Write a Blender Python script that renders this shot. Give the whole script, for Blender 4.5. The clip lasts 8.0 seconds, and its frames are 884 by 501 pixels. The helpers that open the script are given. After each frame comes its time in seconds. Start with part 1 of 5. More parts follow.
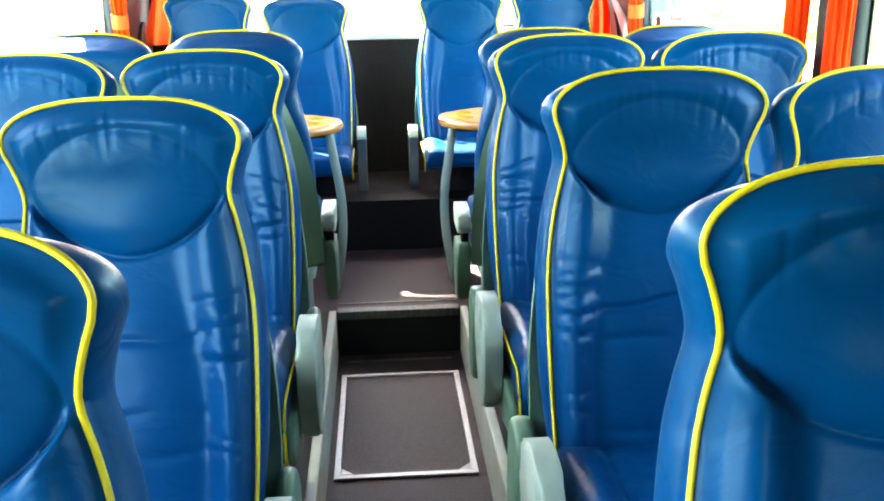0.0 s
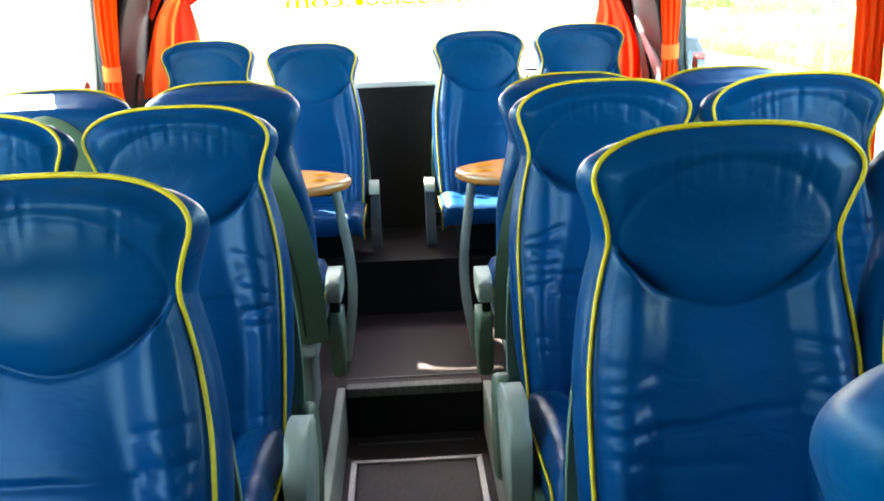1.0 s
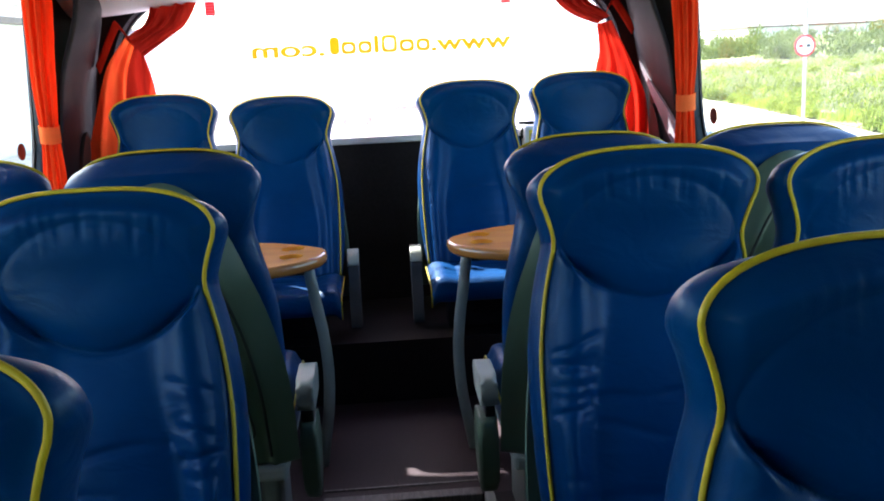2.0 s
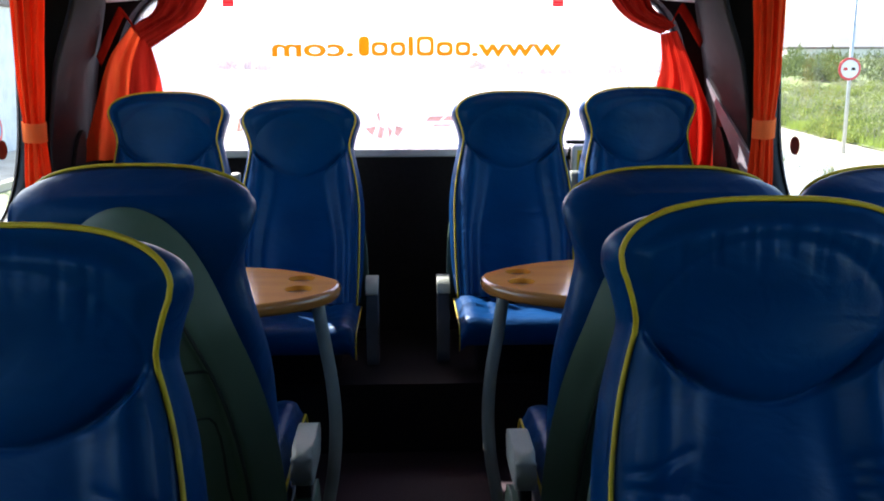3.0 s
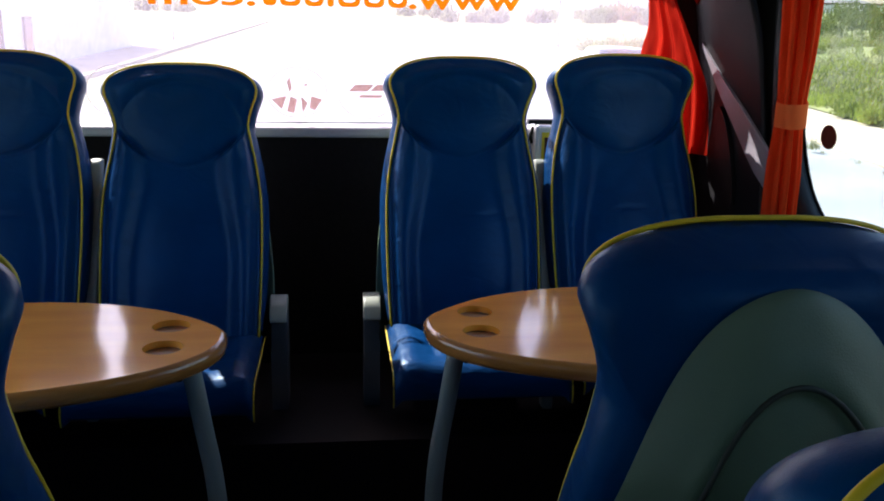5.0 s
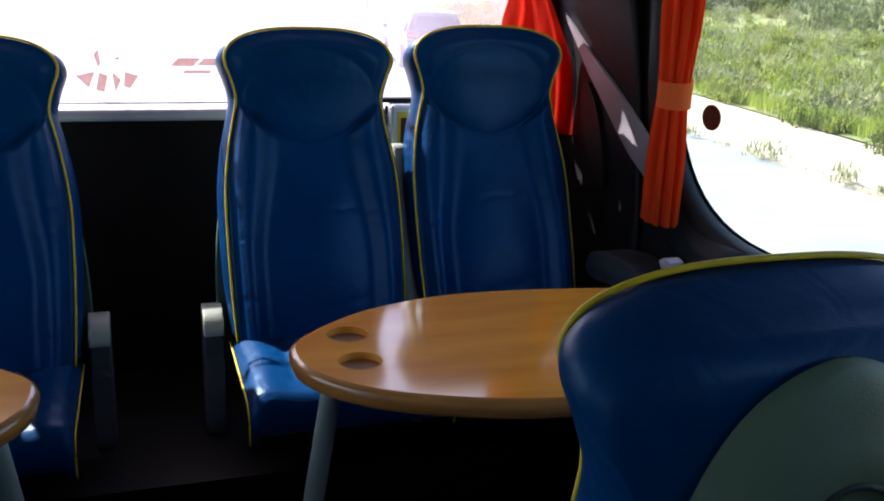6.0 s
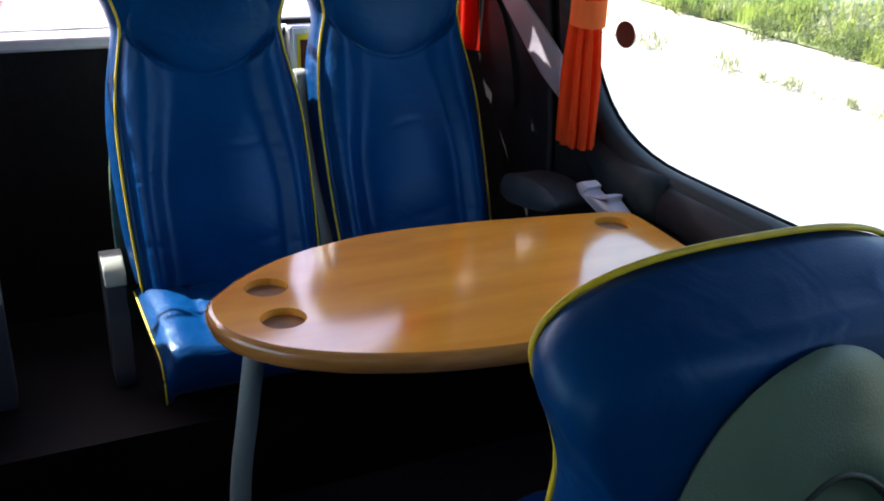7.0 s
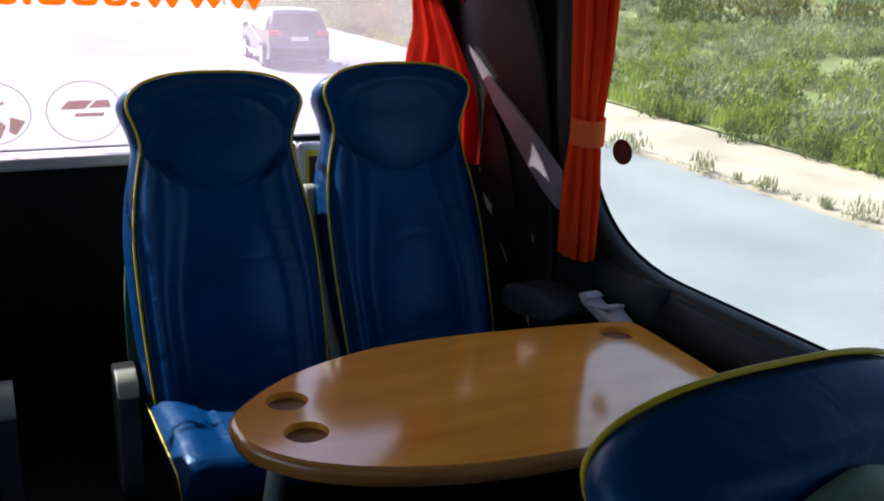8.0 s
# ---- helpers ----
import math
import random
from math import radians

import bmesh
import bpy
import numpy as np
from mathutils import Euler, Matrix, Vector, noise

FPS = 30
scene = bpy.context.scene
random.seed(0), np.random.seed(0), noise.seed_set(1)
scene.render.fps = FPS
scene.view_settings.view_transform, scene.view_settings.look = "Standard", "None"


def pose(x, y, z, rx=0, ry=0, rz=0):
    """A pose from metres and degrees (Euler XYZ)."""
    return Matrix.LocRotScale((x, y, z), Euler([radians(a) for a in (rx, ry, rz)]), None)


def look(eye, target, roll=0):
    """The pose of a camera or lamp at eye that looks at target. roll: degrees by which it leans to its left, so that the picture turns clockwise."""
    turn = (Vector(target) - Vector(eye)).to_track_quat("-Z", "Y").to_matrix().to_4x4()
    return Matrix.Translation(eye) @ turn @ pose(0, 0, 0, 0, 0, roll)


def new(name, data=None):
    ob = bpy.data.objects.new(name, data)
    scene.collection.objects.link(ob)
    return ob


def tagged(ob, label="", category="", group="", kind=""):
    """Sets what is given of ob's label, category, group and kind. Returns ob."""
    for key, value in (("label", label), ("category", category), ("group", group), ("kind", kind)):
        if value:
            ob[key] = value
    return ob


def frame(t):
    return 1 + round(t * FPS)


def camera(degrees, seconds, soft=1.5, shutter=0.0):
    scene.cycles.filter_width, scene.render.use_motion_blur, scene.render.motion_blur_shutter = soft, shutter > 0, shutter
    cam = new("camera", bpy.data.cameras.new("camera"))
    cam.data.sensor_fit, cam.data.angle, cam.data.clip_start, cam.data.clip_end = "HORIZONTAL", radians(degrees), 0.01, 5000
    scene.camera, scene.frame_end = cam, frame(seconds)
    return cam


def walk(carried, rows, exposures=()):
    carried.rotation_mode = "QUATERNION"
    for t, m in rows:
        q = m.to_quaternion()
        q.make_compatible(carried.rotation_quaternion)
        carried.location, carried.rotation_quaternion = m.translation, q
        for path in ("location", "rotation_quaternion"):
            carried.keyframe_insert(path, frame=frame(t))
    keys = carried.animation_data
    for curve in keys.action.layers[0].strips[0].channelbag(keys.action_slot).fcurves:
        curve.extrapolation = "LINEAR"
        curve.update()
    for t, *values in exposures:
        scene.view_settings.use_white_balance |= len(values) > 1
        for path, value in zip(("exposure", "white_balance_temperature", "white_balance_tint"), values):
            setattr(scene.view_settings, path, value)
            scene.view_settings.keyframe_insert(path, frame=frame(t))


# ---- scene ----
cam = camera(50.9, 8.0, soft=1.9)
PATH = [
    (0, (-0.022, 0.885, 1.307), (0.099, 2.789, 0.706), -0.99),
    (0.5, (0.018, 1.001, 1.302), (0.071, 2.924, 0.758), -1.96),
    (1, (0.022, 1.234, 1.290), (0.093, 3.166, 0.777), -2.23),
    (1.1, (0.013, 1.294, 1.320), (0.114, 3.229, 0.825), -2.76),
    (1.5, (-0.001, 1.476, 1.297), (0.119, 3.425, 0.865), -3.16),
    (1.7, (0.000, 1.575, 1.293), (0.126, 3.525, 0.866), -3.09),
    (2.8, (0.029, 2.027, 1.295), (0.104, 3.984, 0.890), -0.51),
    (3, (0.012, 2.125, 1.290), (0.082, 4.081, 0.882), -0.13),
    (3.5, (0.003, 2.317, 1.306), (0.077, 4.281, 0.940), -0.37),
    (4, (0.010, 2.483, 1.295), (0.113, 4.454, 0.972), -0.9),
    (4.2, (-0.031, 2.566, 1.312), (0.172, 4.521, 0.946), 0.09),
    (5.3, (0.051, 2.945, 1.303), (0.296, 4.857, 0.769), 1.87),
    (5.5, (0.024, 3.013, 1.297), (0.383, 4.904, 0.754), 2.58),
    (5.7, (0.010, 3.067, 1.315), (0.441, 4.937, 0.751), 2.27),
    (6, (-0.010, 3.152, 1.311), (0.597, 4.968, 0.733), 2.26),
    (6.2, (-0.006, 3.185, 1.312), (0.645, 4.979, 0.712), 2.47),
    (6.5, (-0.000, 3.219, 1.325), (0.699, 4.975, 0.669), 1.98),
    (7, (-0.024, 3.257, 1.359), (0.776, 4.916, 0.579), 1.98),
    (7.2, (-0.050, 3.245, 1.383), (0.786, 4.901, 0.635), 1.60),
    (7.5, (-0.065, 3.234, 1.378), (0.759, 4.940, 0.735), 0.64),
    (8, (-0.098, 3.242, 1.402), (0.766, 4.950, 0.822), 1.97),
]
walk(cam, [(t, look(eye, target, roll)) for t, eye, target, roll in PATH],
     exposures=[(0.0, 5.5, 7400, -12), (0.5, 4.75, 7400, -12), (0.8, 4.75, 7400, -12), (1.5, 3.68, 6400, 1), (2.8, 2.25, 6200, 10), (3.05, 2.05, 6200, 10), (3.5, 1.5, 6300, 10),
                (4.2, 1.45, 6300, 10), (5.5, 1.7, 6300, 10), (6.5, 1.9, 6300, 10), (7.0, 2.35, 6300, 10), (7.5, 1.7, 6300, 10), (8.0, 1.15, 6300, 10)])

# ---- sky and sun ----
SUN_AZ, SUN_EL = radians(-33.5), radians(43.2)      # azimuth from +y (rear of the coach) towards +x
world = bpy.data.worlds.new("sky")
scene.world = world
world.use_nodes = True
wn = world.node_tree.nodes
sky = wn.new("ShaderNodeTexSky")
sky.sky_type = "NISHITA"
sky.sun_disc = False
sky.sun_elevation, sky.sun_rotation = SUN_EL, SUN_AZ
sky.dust_density, sky.air_density = 2.0, 1.0
world.node_tree.links.new(sky.outputs[0], wn["Background"].inputs[0])
wn["Background"].inputs[1].default_value = 0.15
sun = new("sun", bpy.data.lights.new("sun", "SUN"))
sun.data.energy, sun.data.angle, sun.data.color = 4.5, radians(0.6), (1.0, 0.95, 0.87)
sun_way = Vector((math.sin(SUN_AZ) * math.cos(SUN_EL), math.cos(SUN_AZ) * math.cos(SUN_EL), math.sin(SUN_EL)))
sun.matrix_world = look(sun_way * 50, (0, 0, 0))


# ---- materials ----
def material(name, colour, rough=0.5, metal=0.0, colour2=None, scale=8.0, bump=0.0, bump_scale=60.0, coat=0.0, stretch=(1, 1, 1), detail=4.0, rough_var=0.1, lo=0.35, hi=0.65):
    m = bpy.data.materials.new(name)
    m.use_nodes = True
    n, k = m.node_tree.nodes, m.node_tree.links
    b = n["Principled BSDF"]
    co = n.new("ShaderNodeTexCoord")
    mp = n.new("ShaderNodeMapping")
    mp.inputs["Scale"].default_value = stretch
    k.new(co.outputs["Object"], mp.inputs[0])
    t = n.new("ShaderNodeTexNoise")
    t.inputs["Scale"].default_value, t.inputs["Detail"].default_value = scale, detail
    k.new(mp.outputs[0], t.inputs["Vector"])
    r = n.new("ShaderNodeValToRGB")
    c2 = colour2 or tuple(c * 0.8 for c in colour)
    r.color_ramp.elements[0].position, r.color_ramp.elements[0].color = lo, (*c2, 1)
    r.color_ramp.elements[1].position, r.color_ramp.elements[1].color = hi, (*colour, 1)
    k.new(t.outputs[0], r.inputs[0])
    k.new(r.outputs[0], b.inputs["Base Color"])
    rr = n.new("ShaderNodeMapRange")
    rr.inputs[3].default_value, rr.inputs[4].default_value = max(0.02, rough - rough_var), min(1, rough + rough_var)
    k.new(t.outputs[0], rr.inputs[0])
    k.new(rr.outputs[0], b.inputs["Roughness"])
    b.inputs["Metallic"].default_value = metal
    b.inputs["Coat Weight"].default_value = coat
    b.inputs["Coat Roughness"].default_value = 0.09
    if bump:
        t2 = n.new("ShaderNodeTexNoise")
        t2.inputs["Scale"].default_value, t2.inputs["Detail"].default_value = bump_scale, 5
        k.new(mp.outputs[0], t2.inputs["Vector"])
        bp = n.new("ShaderNodeBump")
        bp.inputs["Strength"].default_value, bp.inputs["Distance"].default_value = bump, 0.01
        k.new(t2.outputs[0], bp.inputs["Height"])
        k.new(bp.outputs[0], b.inputs["Normal"])
    return m


def leather(name, colour, colour2):
    """Leather with fine grain and a few soft creases that run across it."""
    m = material(name, colour, 0.41, 0, colour2, 5.0, 0.0, rough_var=0.08)
    n, k = m.node_tree.nodes, m.node_tree.links
    b = n["Principled BSDF"]
    co = [x for x in n if x.bl_idname == "ShaderNodeTexCoord"][0]
    grain = n.new("ShaderNodeTexVoronoi")
    grain.inputs["Scale"].default_value = 420
    k.new(co.outputs["Object"], grain.inputs["Vector"])
    mp = n.new("ShaderNodeMapping")
    mp.inputs["Scale"].default_value = (13, 13, 22)
    k.new(co.outputs["Object"], mp.inputs[0])
    crease = n.new("ShaderNodeTexNoise")
    crease.inputs["Scale"].default_value, crease.inputs["Detail"].default_value = 1.0, 2.0
    crease.inputs["Distortion"].default_value = 1.2
    k.new(mp.outputs[0], crease.inputs["Vector"])
    b1 = n.new("ShaderNodeBump")
    b1.inputs["Strength"].default_value, b1.inputs["Distance"].default_value = 0.28, 0.010
    k.new(crease.outputs[0], b1.inputs["Height"])
    b2 = n.new("ShaderNodeBump")
    b2.inputs["Strength"].default_value, b2.inputs["Distance"].default_value = 0.12, 0.0008
    k.new(grain.outputs[0], b2.inputs["Height"])
    k.new(b1.outputs[0], b2.inputs["Normal"])
    k.new(b2.outputs[0], b.inputs["Normal"])
    b.inputs["Specular IOR Level"].default_value = 0.2
    b.inputs["Specular Tint"].default_value = (0.15, 0.55, 1.0, 1.0)
    b.inputs["Coat Weight"].default_value, b.inputs["Coat Roughness"].default_value = 0.12, 0.27
    return m


def cloth(name, colour, colour2, through_light=0.5):
    """Thin woven curtain cloth that lets some daylight through."""
    m = bpy.data.materials.new(name)
    m.use_nodes = True
    n, k = m.node_tree.nodes, m.node_tree.links
    n.remove(n["Principled BSDF"])
    co = n.new("ShaderNodeTexCoord")
    mp = n.new("ShaderNodeMapping")
    mp.inputs["Scale"].default_value = (30, 30, 4)
    k.new(co.outputs["Object"], mp.inputs[0])
    t = n.new("ShaderNodeTexNoise")
    t.inputs["Scale"].default_value = 1.0
    k.new(mp.outputs[0], t.inputs["Vector"])
    r = n.new("ShaderNodeValToRGB")
    r.color_ramp.elements[0].position, r.color_ramp.elements[0].color = 0.3, (*colour2, 1)
    r.color_ramp.elements[1].position, r.color_ramp.elements[1].color = 0.7, (*colour, 1)
    k.new(t.outputs[0], r.inputs[0])
    d, tr, mx = n.new("ShaderNodeBsdfDiffuse"), n.new("ShaderNodeBsdfTranslucent"), n.new("ShaderNodeMixShader")
    k.new(r.outputs[0], d.inputs[0])
    k.new(r.outputs[0], tr.inputs[0])
    mx.inputs[0].default_value = through_light
    k.new(d.outputs[0], mx.inputs[1])
    k.new(tr.outputs[0], mx.inputs[2])
    k.new(mx.outputs[0], n["Material Output"].inputs[0])
    return m


def pane_glass(name, gloss=0.05, veil=0.0, tint=(0.96, 0.98, 0.97), film_tint=(0.9, 0.88, 0.9)):
    """A clear pane; a thin translucent film over a share of its face is put in for haze."""
    m = bpy.data.materials.new(name)
    m.use_nodes = True
    n, k = m.node_tree.nodes, m.node_tree.links
    n.remove(n["Principled BSDF"])
    clear, shine, m1 = n.new("ShaderNodeBsdfTransparent"), n.new("ShaderNodeBsdfGlossy"), n.new("ShaderNodeMixShader")
    clear.inputs[0].default_value = (*tint, 1)
    shine.inputs["Roughness"].default_value = 0.02
    m1.inputs[0].default_value = gloss
    k.new(clear.outputs[0], m1.inputs[1])
    k.new(shine.outputs[0], m1.inputs[2])
    out = m1.outputs[0]
    if veil:
        co, t = n.new("ShaderNodeTexCoord"), n.new("ShaderNodeTexNoise")
        t.inputs["Scale"].default_value = 3.0
        k.new(co.outputs["Object"], t.inputs["Vector"])
        mr = n.new("ShaderNodeMapRange")
        mr.inputs[1].default_value, mr.inputs[2].default_value = 0.3, 0.7
        mr.inputs[3].default_value, mr.inputs[4].default_value = veil * 0.8, veil * 1.2
        k.new(t.outputs[0], mr.inputs[0])
        film, m2 = n.new("ShaderNodeBsdfTranslucent"), n.new("ShaderNodeMixShader")
        film.inputs[0].default_value = (*film_tint, 1)
        k.new(mr.outputs[0], m2.inputs[0])
        k.new(out, m2.inputs[1])
        k.new(film.outputs[0], m2.inputs[2])
        out = m2.outputs[0]
    k.new(out, n["Material Output"].inputs[0])
    return m


LEATHER = leather("blue_leather", (0.0003, 0.0365, 0.135), (0.0002, 0.0265, 0.103))
PIPING = material("yellow_piping", (0.62, 0.47, 0.01), 0.5, colour2=(0.5, 0.36, 0.008), scale=40)
SHELL_LINE = material("shell_joint", (0.02, 0.03, 0.023), 0.6, scale=12)
SHELL = material("grey_green_shell", (0.095, 0.15, 0.1), 0.45, colour2=(0.078, 0.127, 0.084), scale=6, bump=0.12, bump_scale=500)
ARM_GREY = material("light_grey_plastic", (0.29, 0.31, 0.265), 0.4, colour2=(0.24, 0.26, 0.225), scale=10, bump=0.1, bump_scale=400)
ARM_DARK = material("slate_plastic", (0.05, 0.056, 0.066), 0.38, colour2=(0.062, 0.071, 0.08), scale=10, bump=0.1, bump_scale=400)
BLACK = material("black_plastic", (0.012, 0.012, 0.013), 0.5, scale=10, bump=0.1, bump_scale=300)
FRAME_GREY = material("seat_frame_paint", (0.3, 0.34, 0.32), 0.4, scale=12)
WALL_DARK = material("dark_wall_carpet", (0.015, 0.011, 0.0135), 0.95, colour2=(0.010, 0.007, 0.009), scale=90, bump=0.4, bump_scale=700, rough_var=0.03)
TRIM_DARK = material("charcoal_trim", (0.0105, 0.0095, 0.012), 0.55, colour2=(0.0072, 0.0064, 0.0084), scale=14, bump=0.15, bump_scale=500)
# pale colour that stands for a band of sunlight on the dark lining
SUNLIT_GREY = material("sunlit_lilac", (0.27, 0.24, 0.28), 0.5, colour2=(0.23, 0.205, 0.24), scale=9, bump=0.05, bump_scale=200)
TRIM_LILAC = material("pale_trim", (0.58, 0.52, 0.58), 0.5, colour2=(0.45, 0.41, 0.46), scale=9, bump=0.05, bump_scale=200)
RUBBER = material("window_rubber", (0.010, 0.016, 0.018), 0.4, scale=20)
SEAL = material("slate_seal", (0.013, 0.018, 0.020), 0.5, colour2=(0.010, 0.0145, 0.016), scale=20, bump=0.1, bump_scale=300)
LEDGE = material("black_ledge", (0.009, 0.0085, 0.011), 0.5, scale=14, bump=0.15, bump_scale=400)
CEILING_UNSEEN = material("dark_unseen_ceiling", (0.11, 0.105, 0.11), 0.95, colour2=(0.09, 0.086, 0.09), scale=60, bump=0.3, bump_scale=400)
CEILING = material("pale_ceiling_panel", (0.62, 0.595, 0.59), 0.6, colour2=(0.54, 0.52, 0.515), scale=5, bump=0.06, bump_scale=250)
POD = material("pod_plastic", (0.66, 0.63, 0.6), 0.4, colour2=(0.58, 0.55, 0.53), scale=6, bump=0.05, bump_scale=250)
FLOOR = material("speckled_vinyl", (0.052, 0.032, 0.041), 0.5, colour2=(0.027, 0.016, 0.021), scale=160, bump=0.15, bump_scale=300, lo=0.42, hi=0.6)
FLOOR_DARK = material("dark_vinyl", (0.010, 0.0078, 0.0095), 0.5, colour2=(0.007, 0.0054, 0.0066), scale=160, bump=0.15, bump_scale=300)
METAL = material("brushed_aluminium", (0.75, 0.75, 0.77), 0.32, 1.0, (0.6, 0.6, 0.63), 30, 0.1, 300, stretch=(1, 12, 1))
DULL_METAL = material("dull_aluminium", (0.42, 0.41, 0.42), 0.45, 1.0, (0.3, 0.29, 0.3), 30, 0.1, 300, stretch=(1, 12, 1))
NOSING = material("worn_nosing", (0.17, 0.16, 0.16), 0.5, 0.5, (0.1, 0.094, 0.094), 25, 0.1, 300, stretch=(6, 1, 1))
PLINTH = material("cream_plinth", (0.5, 0.5, 0.45), 0.5, colour2=(0.4, 0.4, 0.37), scale=8, bump=0.05, bump_scale=150)
WOOD = material("beech_laminate", (0.9, 0.38, 0.042), 0.4, colour2=(0.74, 0.265, 0.023), scale=2.2, stretch=(1.8, 9, 8), bump=0.012, bump_scale=60, coat=1.0, detail=7, rough_var=0.04, lo=0.3, hi=0.7)
WOOD_EDGE = material("lacquered_edge", (0.46, 0.19, 0.045), 0.2, colour2=(0.34, 0.13, 0.028), scale=3.0, stretch=(3, 3, 30), coat=0.4, detail=6, rough_var=0.05)
# table wood darkened, the shade of the recess is in the colour
WOOD_CUP = material("shaded_recess", (0.27, 0.115, 0.03), 0.5, colour2=(0.19, 0.078, 0.02), scale=20)
ORANGE = cloth("orange_curtain", (0.82, 0.115, 0.03), (0.6, 0.062, 0.016), 0.5)
# thinner, brighter copy of RED with daylight put into its colour
LIT_RED = cloth("thin_lit_red_curtain", (0.95, 0.13, 0.03), (0.8, 0.07, 0.02), 0.6)
BAND = cloth("orange_band", (0.85, 0.2, 0.06), (0.75, 0.16, 0.045), 0.4)
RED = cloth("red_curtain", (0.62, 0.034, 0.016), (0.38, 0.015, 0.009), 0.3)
GLASS = pane_glass("side_glass", 0.03, 0.016)
# the lilac film paints bright haze over the view behind
REAR_GLASS = pane_glass("hazy_rear_glass", 0.05, 0.085, (0.97, 0.93, 0.97), (0.92, 0.78, 0.95))
# copy of RED darkened for thick folds that pass little daylight
DENSE_RED = cloth("dense_red_curtain", (0.5, 0.03, 0.016), (0.3, 0.013, 0.009), 0.12)
STICK_RED = cloth("red_label", (0.75, 0.1, 0.12), (0.65, 0.08, 0.1), 0.6)
STICK_ORANGE = cloth("orange_film", (0.85, 0.36, 0.03), (0.8, 0.32, 0.025), 0.7)
STICK_BROWN = cloth("brown_film", (0.16, 0.06, 0.045), (0.12, 0.045, 0.035), 0.3)


def faint_film(name, colour, cover):
    """Sun-bleached print on glass: part of it lets the view through."""
    m = cloth(name, colour, colour, 0.5)
    n, k = m.node_tree.nodes, m.node_tree.links
    clear, mix = n.new("ShaderNodeBsdfTransparent"), n.new("ShaderNodeMixShader")
    old = n["Material Output"].inputs[0].links[0].from_socket
    mix.inputs[0].default_value = cover
    k.new(clear.outputs[0], mix.inputs[1])
    k.new(old, mix.inputs[2])
    k.new(mix.outputs[0], n["Material Output"].inputs[0])
    return m


PRINT_BROWN = faint_film("bleached_brown_print", (0.3, 0.13, 0.11), 0.6)
PRINT_GREY = faint_film("bleached_grey_print", (0.4, 0.36, 0.36), 0.55)
for dull in (TRIM_DARK, LEDGE, SEAL, WALL_DARK, BLACK, FLOOR, FLOOR_DARK, ARM_DARK):
    dull.node_tree.nodes["Principled BSDF"].inputs["Specular IOR Level"].default_value = 0.2
WOOD.node_tree.nodes["Principled BSDF"].inputs["Specular IOR Level"].default_value = 0.05
WOOD.node_tree.nodes["Principled BSDF"].inputs["Coat IOR"].default_value = 1.9
WOOD.node_tree.nodes["Principled BSDF"].inputs["Coat Roughness"].default_value = 0.11
YELLOW = material("yellow_label", (0.8, 0.55, 0.02), 0.5, scale=30)


# ---- small building tools ----
def mesh_of(name, verts, faces, mat, smooth=True):
    me = bpy.data.meshes.new(name)
    me.from_pydata([tuple(v) for v in verts], [], faces)
    me.materials.append(mat)
    if smooth:
        me.polygons.foreach_set("use_smooth", [True] * len(me.polygons))
    me.update()
    return me


def put_part(name, me, parent, label="", m=None):
    ob = new(name, me)
    ob.parent = parent
    if m is not None:
        ob.matrix_basis = m
    if label:
        ob["label"] = label
    return ob


def part(name, bm, mat, parent, label="", smooth=False):
    """Links a bmesh as one mesh object under a thing or a part."""
    bmesh.ops.recalc_face_normals(bm, faces=bm.faces)
    me = bpy.data.meshes.new(name)
    bm.to_mesh(me)
    bm.free()
    me.materials.append(mat)
    if smooth:
        me.polygons.foreach_set("use_smooth", [True] * len(me.polygons))
    return put_part(name, me, parent, label)


def box(bm, x0, x1, y0, y1, z0, z1, bevel=0.0, seg=2, m=None):
    """A box with rounded edges, added to bm."""
    made = bmesh.ops.create_cube(bm, size=1)["verts"]
    t = Matrix.Translation(((x0 + x1) / 2, (y0 + y1) / 2, (z0 + z1) / 2)) @ Matrix.Diagonal((x1 - x0, y1 - y0, z1 - z0, 1))
    bmesh.ops.transform(bm, matrix=t, verts=made)
    if bevel:
        edges = list({e for v in made for e in v.link_edges})
        made = list({v for f in bmesh.ops.bevel(bm, geom=edges, offset=bevel, segments=seg, affect="EDGES", profile=0.5, clamp_overlap=True)["faces"] for v in f.verts} | {v for v in made if v.is_valid})
    if m is not None:
        bmesh.ops.transform(bm, matrix=m, verts=[v for v in made if v.is_valid])
    return bm


def prism(bm, outline, a0, a1, axis="x", bevel=0.0, seg=2):
    """An outline of 2D points pushed out along an axis from a0 to a1, with rounded rims."""
    def at(p, a):
        return {"x": (a, p[0], p[1]), "y": (p[0], a, p[1]), "z": (p[0], p[1], a)}[axis]
    lo = [bm.verts.new(at(p, a0)) for p in outline]
    hi = [bm.verts.new(at(p, a1)) for p in outline]
    f0, f1 = bm.faces.new(lo), bm.faces.new(hi)
    for i in range(len(outline)):
        j = (i + 1) % len(outline)
        bm.faces.new((lo[i], lo[j], hi[j], hi[i]))
    if bevel:
        bmesh.ops.bevel(bm, geom=list(f0.edges) + list(f1.edges), offset=bevel, segments=seg, affect="EDGES", profile=0.5, clamp_overlap=True)
    return bm


